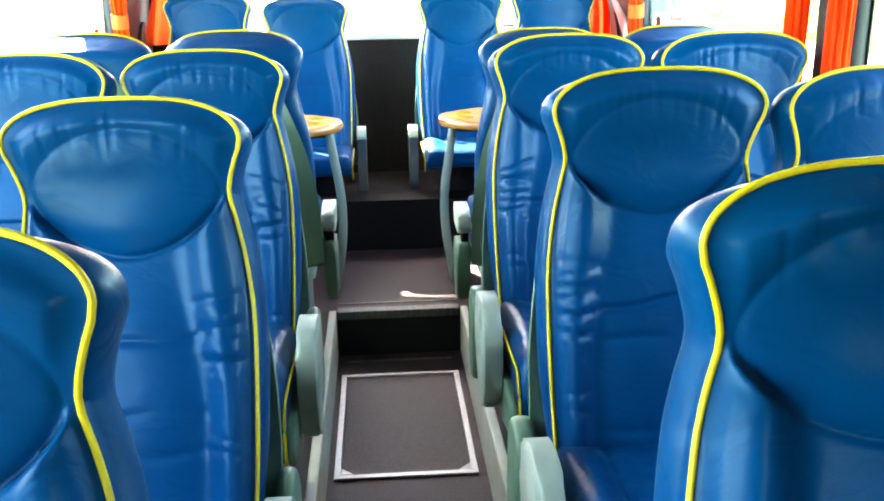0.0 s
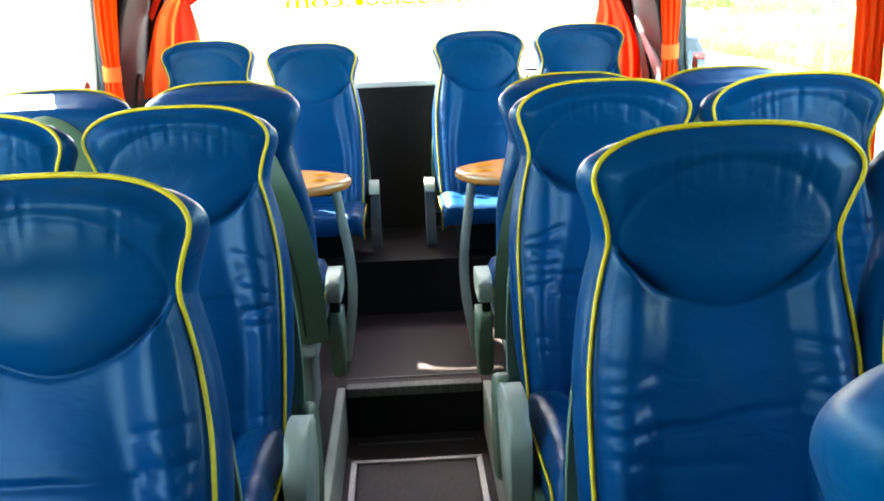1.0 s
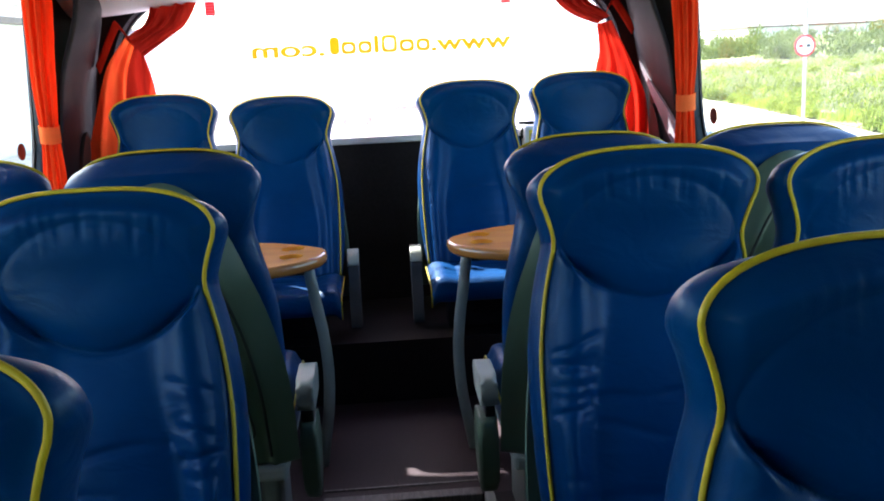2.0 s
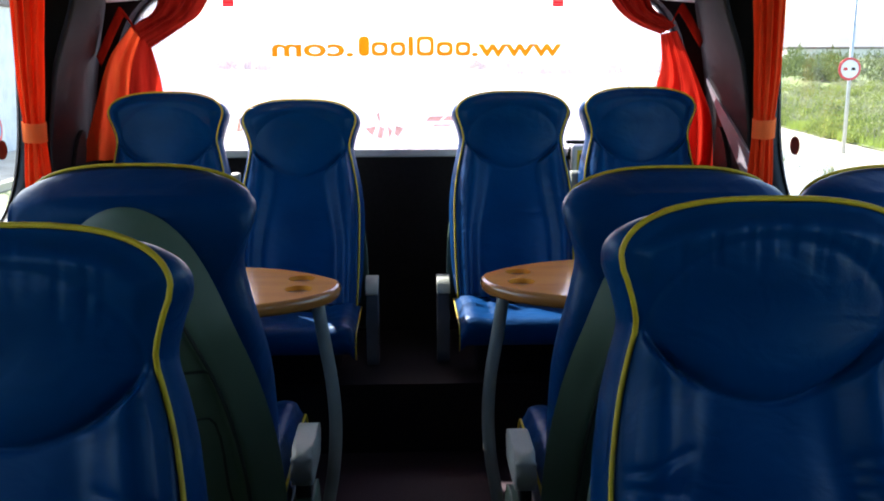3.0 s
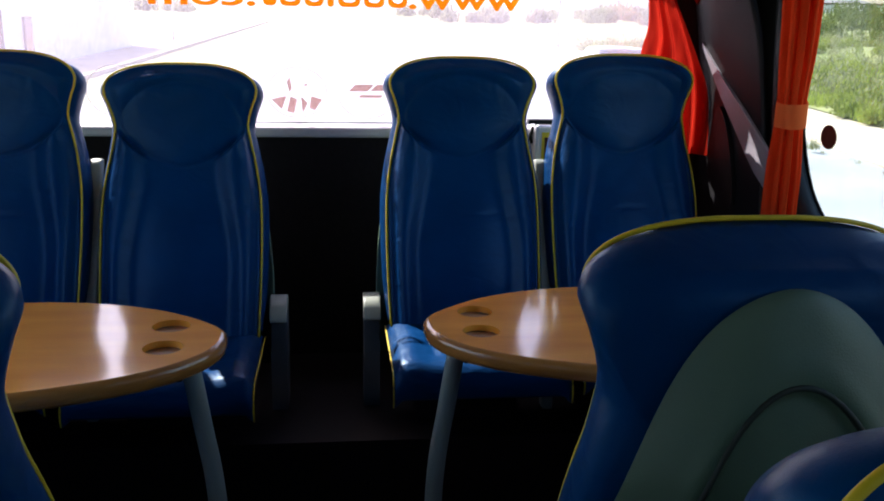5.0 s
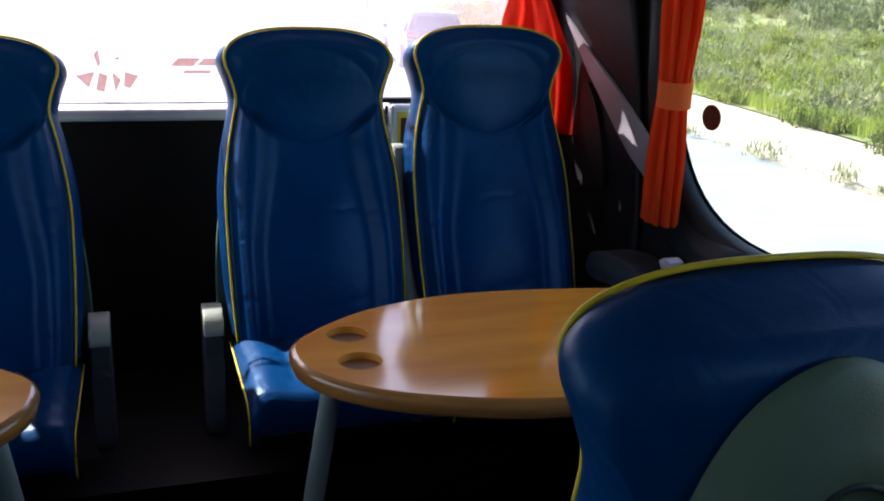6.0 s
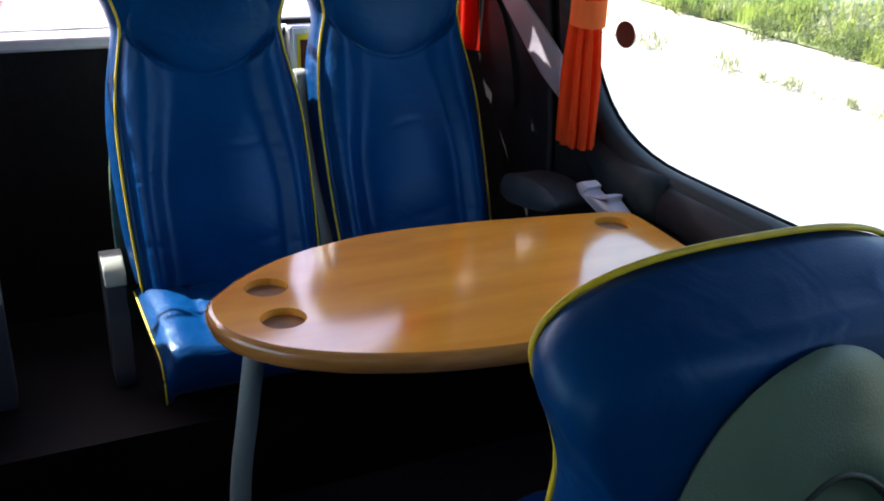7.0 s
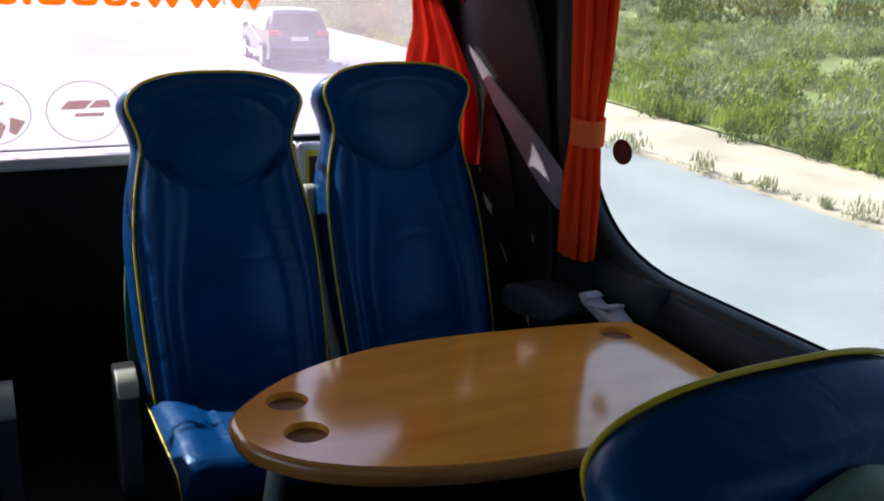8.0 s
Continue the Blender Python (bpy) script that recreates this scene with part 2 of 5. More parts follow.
def tube(path, radius, sides=8, closed=False, flat=1.0):
    """Verts and faces of a round tube along a path; radius may be a function of the share of the way."""
    pts = [Vector(p) for p in path]
    n = len(pts)
    verts, faces = [], []
    ref = Vector((0, 0, 1))
    for i, p in enumerate(pts):
        a, b = pts[(i - 1) % n] if (closed or i) else pts[i], pts[(i + 1) % n] if (closed or i < n - 1) else pts[i]
        d = (b - a).normalized()
        if abs(d.dot(ref)) > 0.95:
            ref = Vector((0, 1, 0)) if abs(d.y) < 0.8 else Vector((1, 0, 0))
        s = d.cross(ref).normalized()
        u = s.cross(d)
        r = radius(i / max(1, n - 1)) if callable(radius) else radius
        for k in range(sides):
            w = 2 * math.pi * k / sides
            verts.append(p + s * (r * math.cos(w)) + u * (r * flat * math.sin(w)))
    rings = n if closed else n - 1
    for i in range(rings):
        for k in range(sides):
            a, b = i * sides + k, i * sides + (k + 1) % sides
            c, d = ((i + 1) % n) * sides + (k + 1) % sides, ((i + 1) % n) * sides + k
            faces.append((a, b, c, d))
    if not closed:
        faces.append(tuple(range(sides))[::-1])
        faces.append(tuple((n - 1) * sides + k for k in range(sides)))
    return verts, faces


def sheet(fn, nu, nv, thick=0.0):
    """Verts and faces of a surface fn(u, v) with u and v from 0 to 1; with a thickness it is closed all round."""
    g = [[Vector(fn(i / nu, j / nv)) for i in range(nu + 1)] for j in range(nv + 1)]
    verts = [p for row in g for p in row]
    w = nu + 1
    faces = [(j * w + i, j * w + i + 1, (j + 1) * w + i + 1, (j + 1) * w + i) for j in range(nv) for i in range(nu)]
    if thick:
        back = []
        for j in range(nv + 1):
            for i in range(nu + 1):
                du = g[j][min(nu, i + 1)] - g[j][max(0, i - 1)]
                dv = g[min(nv, j + 1)][i] - g[max(0, j - 1)][i]
                nn = du.cross(dv)
                back.append(g[j][i] - nn.normalized() * thick if nn.length > 1e-12 else g[j][i])
        o = len(verts)
        verts += back
        faces += [tuple(o + k for k in reversed(f)) for f in list(faces)]
        rim = [i for i in range(w)] + [j * w + nu for j in range(1, nv + 1)] + [nv * w + i for i in range(nu - 1, -1, -1)] + [j * w for j in range(nv - 1, 0, -1)]
        for a, b in zip(rim, rim[1:] + rim[:1]):
            faces.append((b, a, a + o, b + o))
    return verts, faces


def smoothstep(a, b, x):
    t = min(1.0, max(0.0, (x - a) / (b - a)))
    return t * t * (3 - 2 * t)


def curve_at(table, x):
    """A smooth line through a short table of (x, y)."""
    n = len(table)
    if x <= table[0][0]:
        return table[0][1]
    for i in range(n - 1):
        (x0, y0), (x1, y1) = table[i], table[i + 1]
        if x <= x1:
            xa, ya = table[max(0, i - 1)]
            xb, yb = table[min(n - 1, i + 2)]
            h, t = x1 - x0, (x - x0) / (x1 - x0)
            m0, m1 = (y1 - ya) / (x1 - xa) * h, (yb - y0) / (xb - x0) * h
            return (2 * t ** 3 - 3 * t * t + 1) * y0 + (t ** 3 - 2 * t * t + t) * m0 + (3 * t * t - 2 * t ** 3) * y1 + (t ** 3 - t * t) * m1
    return table[-1][1]


def fine(pts, n=4):
    """A closed smooth curve through points."""
    out = []
    N = len(pts)
    for i in range(N):
        p0, p1, p2, p3 = (Vector(pts[(i + k - 1) % N]) for k in range(4))
        for k in range(n):
            t = k / n
            out.append(tuple(0.5 * ((2 * p1) + (p2 - p0) * t + (2 * p0 - 5 * p1 + 4 * p2 - p3) * t * t + (3 * p1 - p0 - 3 * p2 + p3) * t ** 3)))
    return out


# ---- the shell of the coach: floor, walls, ceiling ----
AISLE, DECK, REAR_DECK = -0.125, 0.05, 0.28        # floor heights
STEP_Y, REAR_Y, BACK_Y, FRONT_Y = 4.148, 4.91, 5.5, -0.6
HALF = 1.18                                     # glass to the middle of the aisle
ROAD = -1.6


def structure(name, bm, mat, label, category, smooth=False):
    ob = part(name, bm, mat, None, "", smooth)
    return tagged(ob, label, category, "", "structure")


bm = bmesh.new()
box(bm, -0.235, 0.27, FRONT_Y, STEP_Y, AISLE - 0.06, AISLE)
structure("floor", bm, FLOOR, "grey speckled vinyl floor of a sunken coach aisle", "floor")
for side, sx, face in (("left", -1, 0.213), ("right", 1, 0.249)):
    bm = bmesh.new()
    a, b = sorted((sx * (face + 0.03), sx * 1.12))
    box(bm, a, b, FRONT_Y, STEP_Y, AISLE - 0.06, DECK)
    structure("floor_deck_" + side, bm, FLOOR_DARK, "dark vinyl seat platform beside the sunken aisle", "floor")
    bm = bmesh.new()
    a, b = sorted((sx * face, sx * (face + 0.028)))
    box(bm, a, b, FRONT_Y, STEP_Y - 0.01, AISLE, DECK + 0.012, 0.006)
    structure("trim_plinth_" + side, bm, PLINTH, "cream plastic plinth along the sunken aisle", "trim")
bm = bmesh.new()
box(bm, -1.12, 1.12, STEP_Y, REAR_Y, AISLE - 0.06, DECK)
structure("floor_step", bm, FLOOR, "grey speckled vinyl floor one step up by the tables", "floor")
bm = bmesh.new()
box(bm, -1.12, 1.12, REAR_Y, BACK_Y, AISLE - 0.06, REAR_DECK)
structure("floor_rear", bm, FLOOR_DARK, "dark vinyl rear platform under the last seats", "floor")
bm = bmesh.new()
box(bm, -0.21, 0.245, STEP_Y - 0.012, STEP_Y + 0.035, DECK - 0.028, DECK + 0.004, 0.004)
structure("trim_step", bm, NOSING, "aluminium nosing on the edge of the step", "trim")
bm = bmesh.new()
box(bm, -0.21, 0.245, STEP_Y - 0.008, STEP_Y - 0.003, AISLE + 0.002, DECK - 0.03)
structure("trim_riser", bm, TRIM_DARK, "black riser of the step up from the aisle", "trim")
bm = bmesh.new()
box(bm, -0.21, 0.245, STEP_Y + 0.075, STEP_Y + 0.085, DECK, DECK + 0.003)
structure("trim_seam", bm, NOSING, "thin pale seam across the floor behind the step", "trim")
bm = bmesh.new()
box(bm, -0.18, 0.21, 4.075, 4.085, AISLE, AISLE + 0.004)
structure("trim_line", bm, NOSING, "thin metal strip on the aisle floor below the step", "trim")

# hatch in the aisle floor
hatch = tagged(new("floor_hatch"), "floor hatch with a mitred aluminium frame set in the aisle", "hatch")
hatch.location = (0.015, 3.602, AISLE)
bm = bmesh.new()
box(bm, -0.185, 0.185, -0.33, 0.33, -0.01, 0.004)
part("panel", bm, FLOOR, hatch, "grey speckled vinyl inlay")
HW, HL, FW = 0.21, 0.352, 0.02
for pts in ([(-HW, -HL), (HW, -HL), (HW - FW, -HL + FW), (-HW + FW, -HL + FW)], [(HW, HL), (-HW, HL), (-HW + FW, HL - FW), (HW - FW, HL - FW)],
            [(-HW, HL), (-HW, -HL), (-HW + FW, -HL + FW), (-HW + FW, HL - FW)], [(HW, -HL), (HW, HL), (HW - FW, HL - FW), (HW - FW, -HL + FW)]):
    bm = bmesh.new()
    prism(bm, pts, 0.0, 0.009, "z", 0.002, 1)
    part("frame_bar", bm, DULL_METAL, hatch)
for sx in (-1, 1):
    bm = bmesh.new()
    prism(bm, [(sx * (HW - FW), -HL + FW), (sx * (HW - FW - 0.035), -HL + FW), (sx * (HW - FW), -HL + FW + 0.035)], 0.002, 0.010, "z")
    part("corner_plate", bm, DULL_METAL, hatch)

# side walls: below, between and above the windows
PILLARS = [3.2]
WIN_LO, WIN_HI, WIN_REAR = 0.768, 1.66, 5.0


def rounded(pts, r, n=6):
    """An outline with its corners rounded off."""
    out = []
    for i, p in enumerate(pts):
        a, p, b = Vector(pts[i - 1]), Vector(p), Vector(pts[(i + 1) % len(pts)])
        rr = r[i] if isinstance(r, (list, tuple)) else r
        p0, p1 = p + (a - p).normalized() * rr, p + (b - p).normalized() * rr
        for k in range(n + 1):
            t = k / n
            out.append(tuple((1 - t) ** 2 * p0 + 2 * t * (1 - t) * p + t * t * p1))
    return out


def pierced_wall(outer, holes, a0, a1, axis):
    """A wall of some thickness with openings right through it."""
    bm = bmesh.new()
    loops = [outer] + holes
    edges = []
    for lp in loops:
        vs = [bm.verts.new({"x": (a0, p[0], p[1]), "y": (p[0], a0, p[1])}[axis]) for p in lp]
        edges += [bm.edges.new((vs[i], vs[(i + 1) % len(vs)])) for i in range(len(vs))]
    fill = bmesh.ops.triangle_fill(bm, use_beauty=True, use_dissolve=False, edges=edges)
    faces = [g for g in fill["geom"] if isinstance(g, bmesh.types.BMFace)]
    ext = bmesh.ops.extrude_face_region(bm, geom=faces)
    shift = Vector((a1 - a0, 0, 0)) if axis == "x" else Vector((0, a1 - a0, 0))
    bmesh.ops.translate(bm, vec=shift, verts=[g for g in ext["geom"] if isinstance(g, bmesh.types.BMVert)])
    return bm


def window_outlines(sx):
    # bays ahead of the pillar are mostly unseen, made up to balance interior light
    bays = [(PILLARS[0] + 0.05, WIN_REAR), (2.2 if sx < 0 else 2.0, PILLARS[0] - 0.05), (-0.5, 2.08) if sx < 0 else (-0.5, 0.0)]
    out = []
    for i, (a, b) in enumerate(bays):
        if i == 0:      # the rearmost edge leans forward towards its foot
            out.append(rounded([(a, WIN_LO), (b, WIN_LO), (b + 0.135, WIN_HI), (a, WIN_HI)], [0.05, 0.36, 0.06, 0.05], 12))
        else:
            out.append(rounded([(a, WIN_LO), (b, WIN_LO), (b, WIN_HI), (a, WIN_HI)], 0.05))
    return out


OUTER = [(FRONT_Y, -0.9), (BACK_Y + 0.12, -0.9), (BACK_Y + 0.12, 2.0), (FRONT_Y, 2.0)]
count = 0
for side, sx in (("left", -1), ("right", 1)):
    HOLES = window_outlines(sx)
    bm = pierced_wall(OUTER, HOLES, sx * 1.125, sx * 1.192, "x")
    structure("wall_" + side, bm, TRIM_DARK, "charcoal side wall of the coach with a row of windows", "wall")
    for k, hole in enumerate(HOLES):
        count += 1
        win = tagged(new("window_%d" % count), "large fixed coach side window in a black rubber seal", "window", "side windows", "structure")
        bm = bmesh.new()
        prism(bm, hole, sx * (HALF - 0.003), sx * (HALF + 0.003), "x")
        pane = part("pane", bm, GLASS, win)
        pane.visible_shadow = False
        c = Vector((sum(p[0] for p in hole) / len(hole), sum(p[1] for p in hole) / len(hole)))
        n_ = len(hole)
        inset = []
        for i_ in range(n_):
            d_ = (Vector(hole[(i_ + 1) % n_]) - Vector(hole[i_ - 1])).normalized()
            q_ = Vector((-d_.y, d_.x))
            if q_.dot(c - Vector(hole[i_])) < 0:
                q_ = -q_
            inset.append(Vector(hole[i_]) + q_ * 0.028)
        bm = bmesh.new()
        ra = [bm.verts.new((sx * (HALF - 0.006), p[0], p[1])) for p in hole]
        rb = [bm.verts.new((sx * (HALF - 0.006), p[0], p[1])) for p in inset]
        for i_ in range(n_):
            bm.faces.new((ra[i_], ra[(i_ + 1) % n_], rb[(i_ + 1) % n_], rb[i_]))
        part("border_band", bm, RUBBER, win, "black printed border of the pane")
        v, f = tube([(sx * 1.15, p[0], p[1]) for p in hole], 0.03, 10, True)
        put_part("seal", mesh_of("seal", v, f, SEAL), win, "slate rubber seal")
        if k == 0:
            v = [(0.0, 0.034 * math.cos(a), 0.028 * math.sin(a)) for a in [i * math.pi / 12 for i in range(24)]]
            bm = bmesh.new()
            prism(bm, [(4.888 + p[1], 1.026 + p[2]) for p in v], sx * (HALF - 0.006), sx * (HALF - 0.0035), "x")
            tagged(part("sticker", bm, STICK_BROWN, None), "small oval brown sticker on the side window", "sticker")
    # the window ledge: a dark rounded rail with a joint
    for y0, y1, zz, lx in ((FRONT_Y, 3.6, 0.0, 1.135), (3.6, 4.618, 0.0, 1.145)):
        v, f = tube([(sx * lx, y0 + (y1 - y0) * i / 8, WIN_LO - 0.035 + zz) for i in range(9)], 0.052, 14)
        tagged(put_part("trim_ledge_" + side, mesh_of("ledge", v, f, LEDGE), None), "dark rounded ledge under the side window", "trim", "", "structure")
    turn = [(4.63, 0.737), (4.70, 0.737), (4.78, 0.742), (4.86, 0.762), (4.93, 0.805), (4.985, 0.87), (5.02, 0.96), (5.045, 1.08), (5.07, 1.25), (5.095, 1.42), (5.12, 1.6)]
    v, f = tube([(sx * 1.145, y_, z_) for y_, z_ in turn], lambda q: 0.056 - 0.02 * smoothstep(0.1, 0.6, q), 14)
    tagged(put_part("trim_turn_" + side, mesh_of("turn", v, f, SEAL), None), "dark slate trim turning up round the corner of the side window", "trim", "", "structure")
    # lining between the windows
    for py in PILLARS:
        bm = bmesh.new()
        box(bm, *sorted((sx * 1.09, sx * 1.13)), py - 0.045, py + 0.045, WIN_LO - 0.03, 1.75, 0.015, 3)
        structure("trim_pillar_" + side, bm, TRIM_DARK, "charcoal lining of a window pillar", "trim", True)

# rear wall with its window
RW_LO, RW_HI = 0.955, 1.56
rear_hole = rounded([(-1.04, RW_LO), (1.04, RW_LO), (1.0, RW_HI), (-1.0, RW_HI)], [0.09, 0.09, 0.34, 0.34], 12)
bm = pierced_wall([(-1.12, -0.9), (1.12, -0.9), (1.12, 2.0), (-1.12, 2.0)], [rear_hole], BACK_Y + 0.005, BACK_Y + 0.115, "y")
structure("wall_rear", bm, WALL_DARK, "dark carpeted rear wall under the rear window", "wall")
win = tagged(new("window_7"), "wide hazy rear window of the coach", "window", "", "structure")
bm = bmesh.new()
prism(bm, rear_hole, BACK_Y + 0.097, BACK_Y + 0.103, "y")
part("pane", bm, REAR_GLASS, win).visible_shadow = False
v, f = tube([(p[0], BACK_Y + 0.085, p[1]) for p in rear_hole], 0.013, 6, True)
put_part("seal", mesh_of("seal", v, f, RUBBER), win, "black rubber seal")
bm = bmesh.new()
box(bm, -1.0, 1.0, BACK_Y - 0.012, BACK_Y + 0.08, RW_LO - 0.02, RW_LO + 0.010, 0.008)
structure("window_sill", bm, TRIM_LILAC, "pale scuffed sill strip along the rear window", "trim")
# unseen wall added behind the camera; closes the saloon and stops front daylight
bm = pierced_wall([(-1.12, -0.9), (1.12, -0.9), (1.12, 2.0), (-1.12, 2.0)], [], FRONT_Y + 0.1, FRONT_Y, "y")
structure("wall_front", bm, TRIM_DARK, "unseen charcoal wall added to close the saloon behind the camera", "wall")


def roof_line(u, v):
    """The ceiling panel: flat, then curving down to the rear window and to the sides."""
    x = -1.13 + 2.26 * u
    y = FRONT_Y + (BACK_Y + 0.0 - FRONT_Y) * v
    z = 1.86 - 0.13 * smoothstep(0.55, 1.13, abs(x)) * (1 - 0.7 * smoothstep(4.9, 5.4, y))
    z -= 0.32 * smoothstep(4.9, BACK_Y - 0.03, y)
    z += 0.012 * (1 - (x / 1.13) ** 2) * smoothstep(4.9, BACK_Y, y)
    return x, y, z


# the front part is out of view and darkened to cut bounced light
ROOF_SPLIT = (4.7 - FRONT_Y) / (BACK_Y - FRONT_Y)
v, f = sheet(lambda u, v: roof_line(u, v * ROOF_SPLIT), 28, 40, 0.03)
tagged(put_part("ceiling_front", mesh_of("ceiling_front", v, f, CEILING_UNSEEN), None), "unseen front ceiling, kept dark so it bounces little light", "ceiling", "", "structure")
v, f = sheet(lambda u, v: roof_line(u, ROOF_SPLIT + v * (1 - ROOF_SPLIT)), 28, 30, 0.03)
tagged(put_part("ceiling_rear", mesh_of("ceiling_rear", v, f, CEILING), None), "pale moulded plastic ceiling curving down to the rear window", "ceiling", "", "structure")
bm = bmesh.new()
box(bm, -1.24, 1.24, FRONT_Y, BACK_Y + 0.12, 2.0, 2.06)
structure("ceiling_outer", bm, CEILING, "pale roof skin of the coach", "ceiling")


# rear corner linings
def corner_x(y, z):
    """Distance of the lining from the middle of the coach: a smooth column that swells towards the ceiling."""
    u = min(1.0, max(0.0, (y - 5.015) / 0.48))
    out = 1.121 - 0.01 * u - 0.065 * smoothstep(1.0, 1.6, z) * smoothstep(0.0, 0.9, u)
    return out - math.sin(math.pi * u ** 0.85) * (0.004 + 0.02 * smoothstep(1.0, 1.25, z) + 0.06 * smoothstep(1.2, 1.5, z))


def corner(sx):
    def fn(u, v):
        z = 0.3 + 1.42 * v
        y0 = 5.04 + 0.151 * max(0.0, z - 0.765)
        y = y0 + (BACK_Y - 0.005 - y0) * u
        return sx * corner_x(y, z), y, z
    return fn


def on_corner(sx, outline, off, thick):
    """A flat piece laid on the corner lining; outline in (y, z)."""
    bm = bmesh.new()
    lo, hi = ([bm.verts.new((sx * (corner_x(y, z) - off - d), y, z)) for y, z in outline] for d in (0.0, thick))
    bm.faces.new(lo), bm.faces.new(hi)
    for i in range(len(outline)):
        j = (i + 1) % len(outline)
        bm.faces.new((lo[i], lo[j], hi[j], hi[i]))
    return bm


for side, sx in (("left", -1), ("right", 1)):
    v, f = sheet(corner(sx), 24, 32, 0.012 * sx)
    tagged(put_part("trim_corner_" + side, mesh_of("corner", v, f, TRIM_DARK), None), "charcoal curved lining of the rear corner pillar", "trim", "", "structure")


# ---- coach seats ----
HALF_W = [(0.0, 0.187), (0.12, 0.192), (0.24, 0.194), (0.34, 0.192), (0.42, 0.182), (0.49, 0.168), (0.53, 0.161), (0.57, 0.171), (0.60, 0.183), (0.61, 0.184)]


def wrap(u, v):
    """Across (x) and along (s) the backrest for u from -1 to 1 and v from 0 to 1."""
    top = 0.612 + 0.068 * math.sqrt(max(0.0, 1 - abs(u) ** 2.8))
    s = v * top
    return u * curve_at(HALF_W, v * 0.61), s


def spread(t):
    """From -1 to 1, closer together towards both ends."""
    return math.sin((t - 0.5) * math.pi)


def pad_ring(x, ds):
    """1 on the seam round the head pad, less inside it; ds is the height over the widest part of the pad."""
    if ds > 0:
        return abs(x / 0.150) ** 2.0 + abs(ds / 0.097) ** 1.8
    return abs(x / 0.150) ** 1.58 + abs(ds / 0.103) ** 1.7


# folds of one backrest: gathers (x, reach, depth) over the head pad, creases (height, slope, depth) across each bolster and the middle
def fold_set(seed, deep=1.0):
    r = random.Random(seed)
    gathers = [(-0.1 + 0.2 * i / 10 + r.uniform(-0.012, 0.012), r.uniform(0.025, 0.06), r.uniform(0.0006, 0.002), r.uniform(0.002, 0.0045)) for i in range(11)]
    sides = {}
    for side in (-1, 1):
        k = r.randint(5, 7)
        sides[side] = [(0.235 + 0.15 * i / k + r.uniform(-0.012, 0.012), r.uniform(-0.4, 0.3), r.uniform(0.001, 0.0036), r.uniform(0.006, 0.010)) for i in range(k)]
        sides[side] += [(r.uniform(0.04, 0.2), r.uniform(-0.3, 0.3), r.uniform(0.001, 0.003), 0.006) for _ in range(2)]
    middle = [(r.uniform(0.27, 0.33), r.uniform(-0.15, 0.15), 0.0042, 0.007), (r.uniform(0.15, 0.24), r.uniform(-0.3, 0.3), 0.0026, 0.008), (r.uniform(0.05, 0.14), r.uniform(-0.2, 0.2), 0.002, 0.01)]
    gathers = [(g[0], g[1], g[2] * deep, g[3]) for g in gathers]
    sides = {k: [(q[0], q[1], q[2] * deep, q[3]) for q in v] for k, v in sides.items()}
    middle = [(q[0], q[1], q[2] * deep, q[3]) for q in middle]
    return seed, gathers, sides, middle


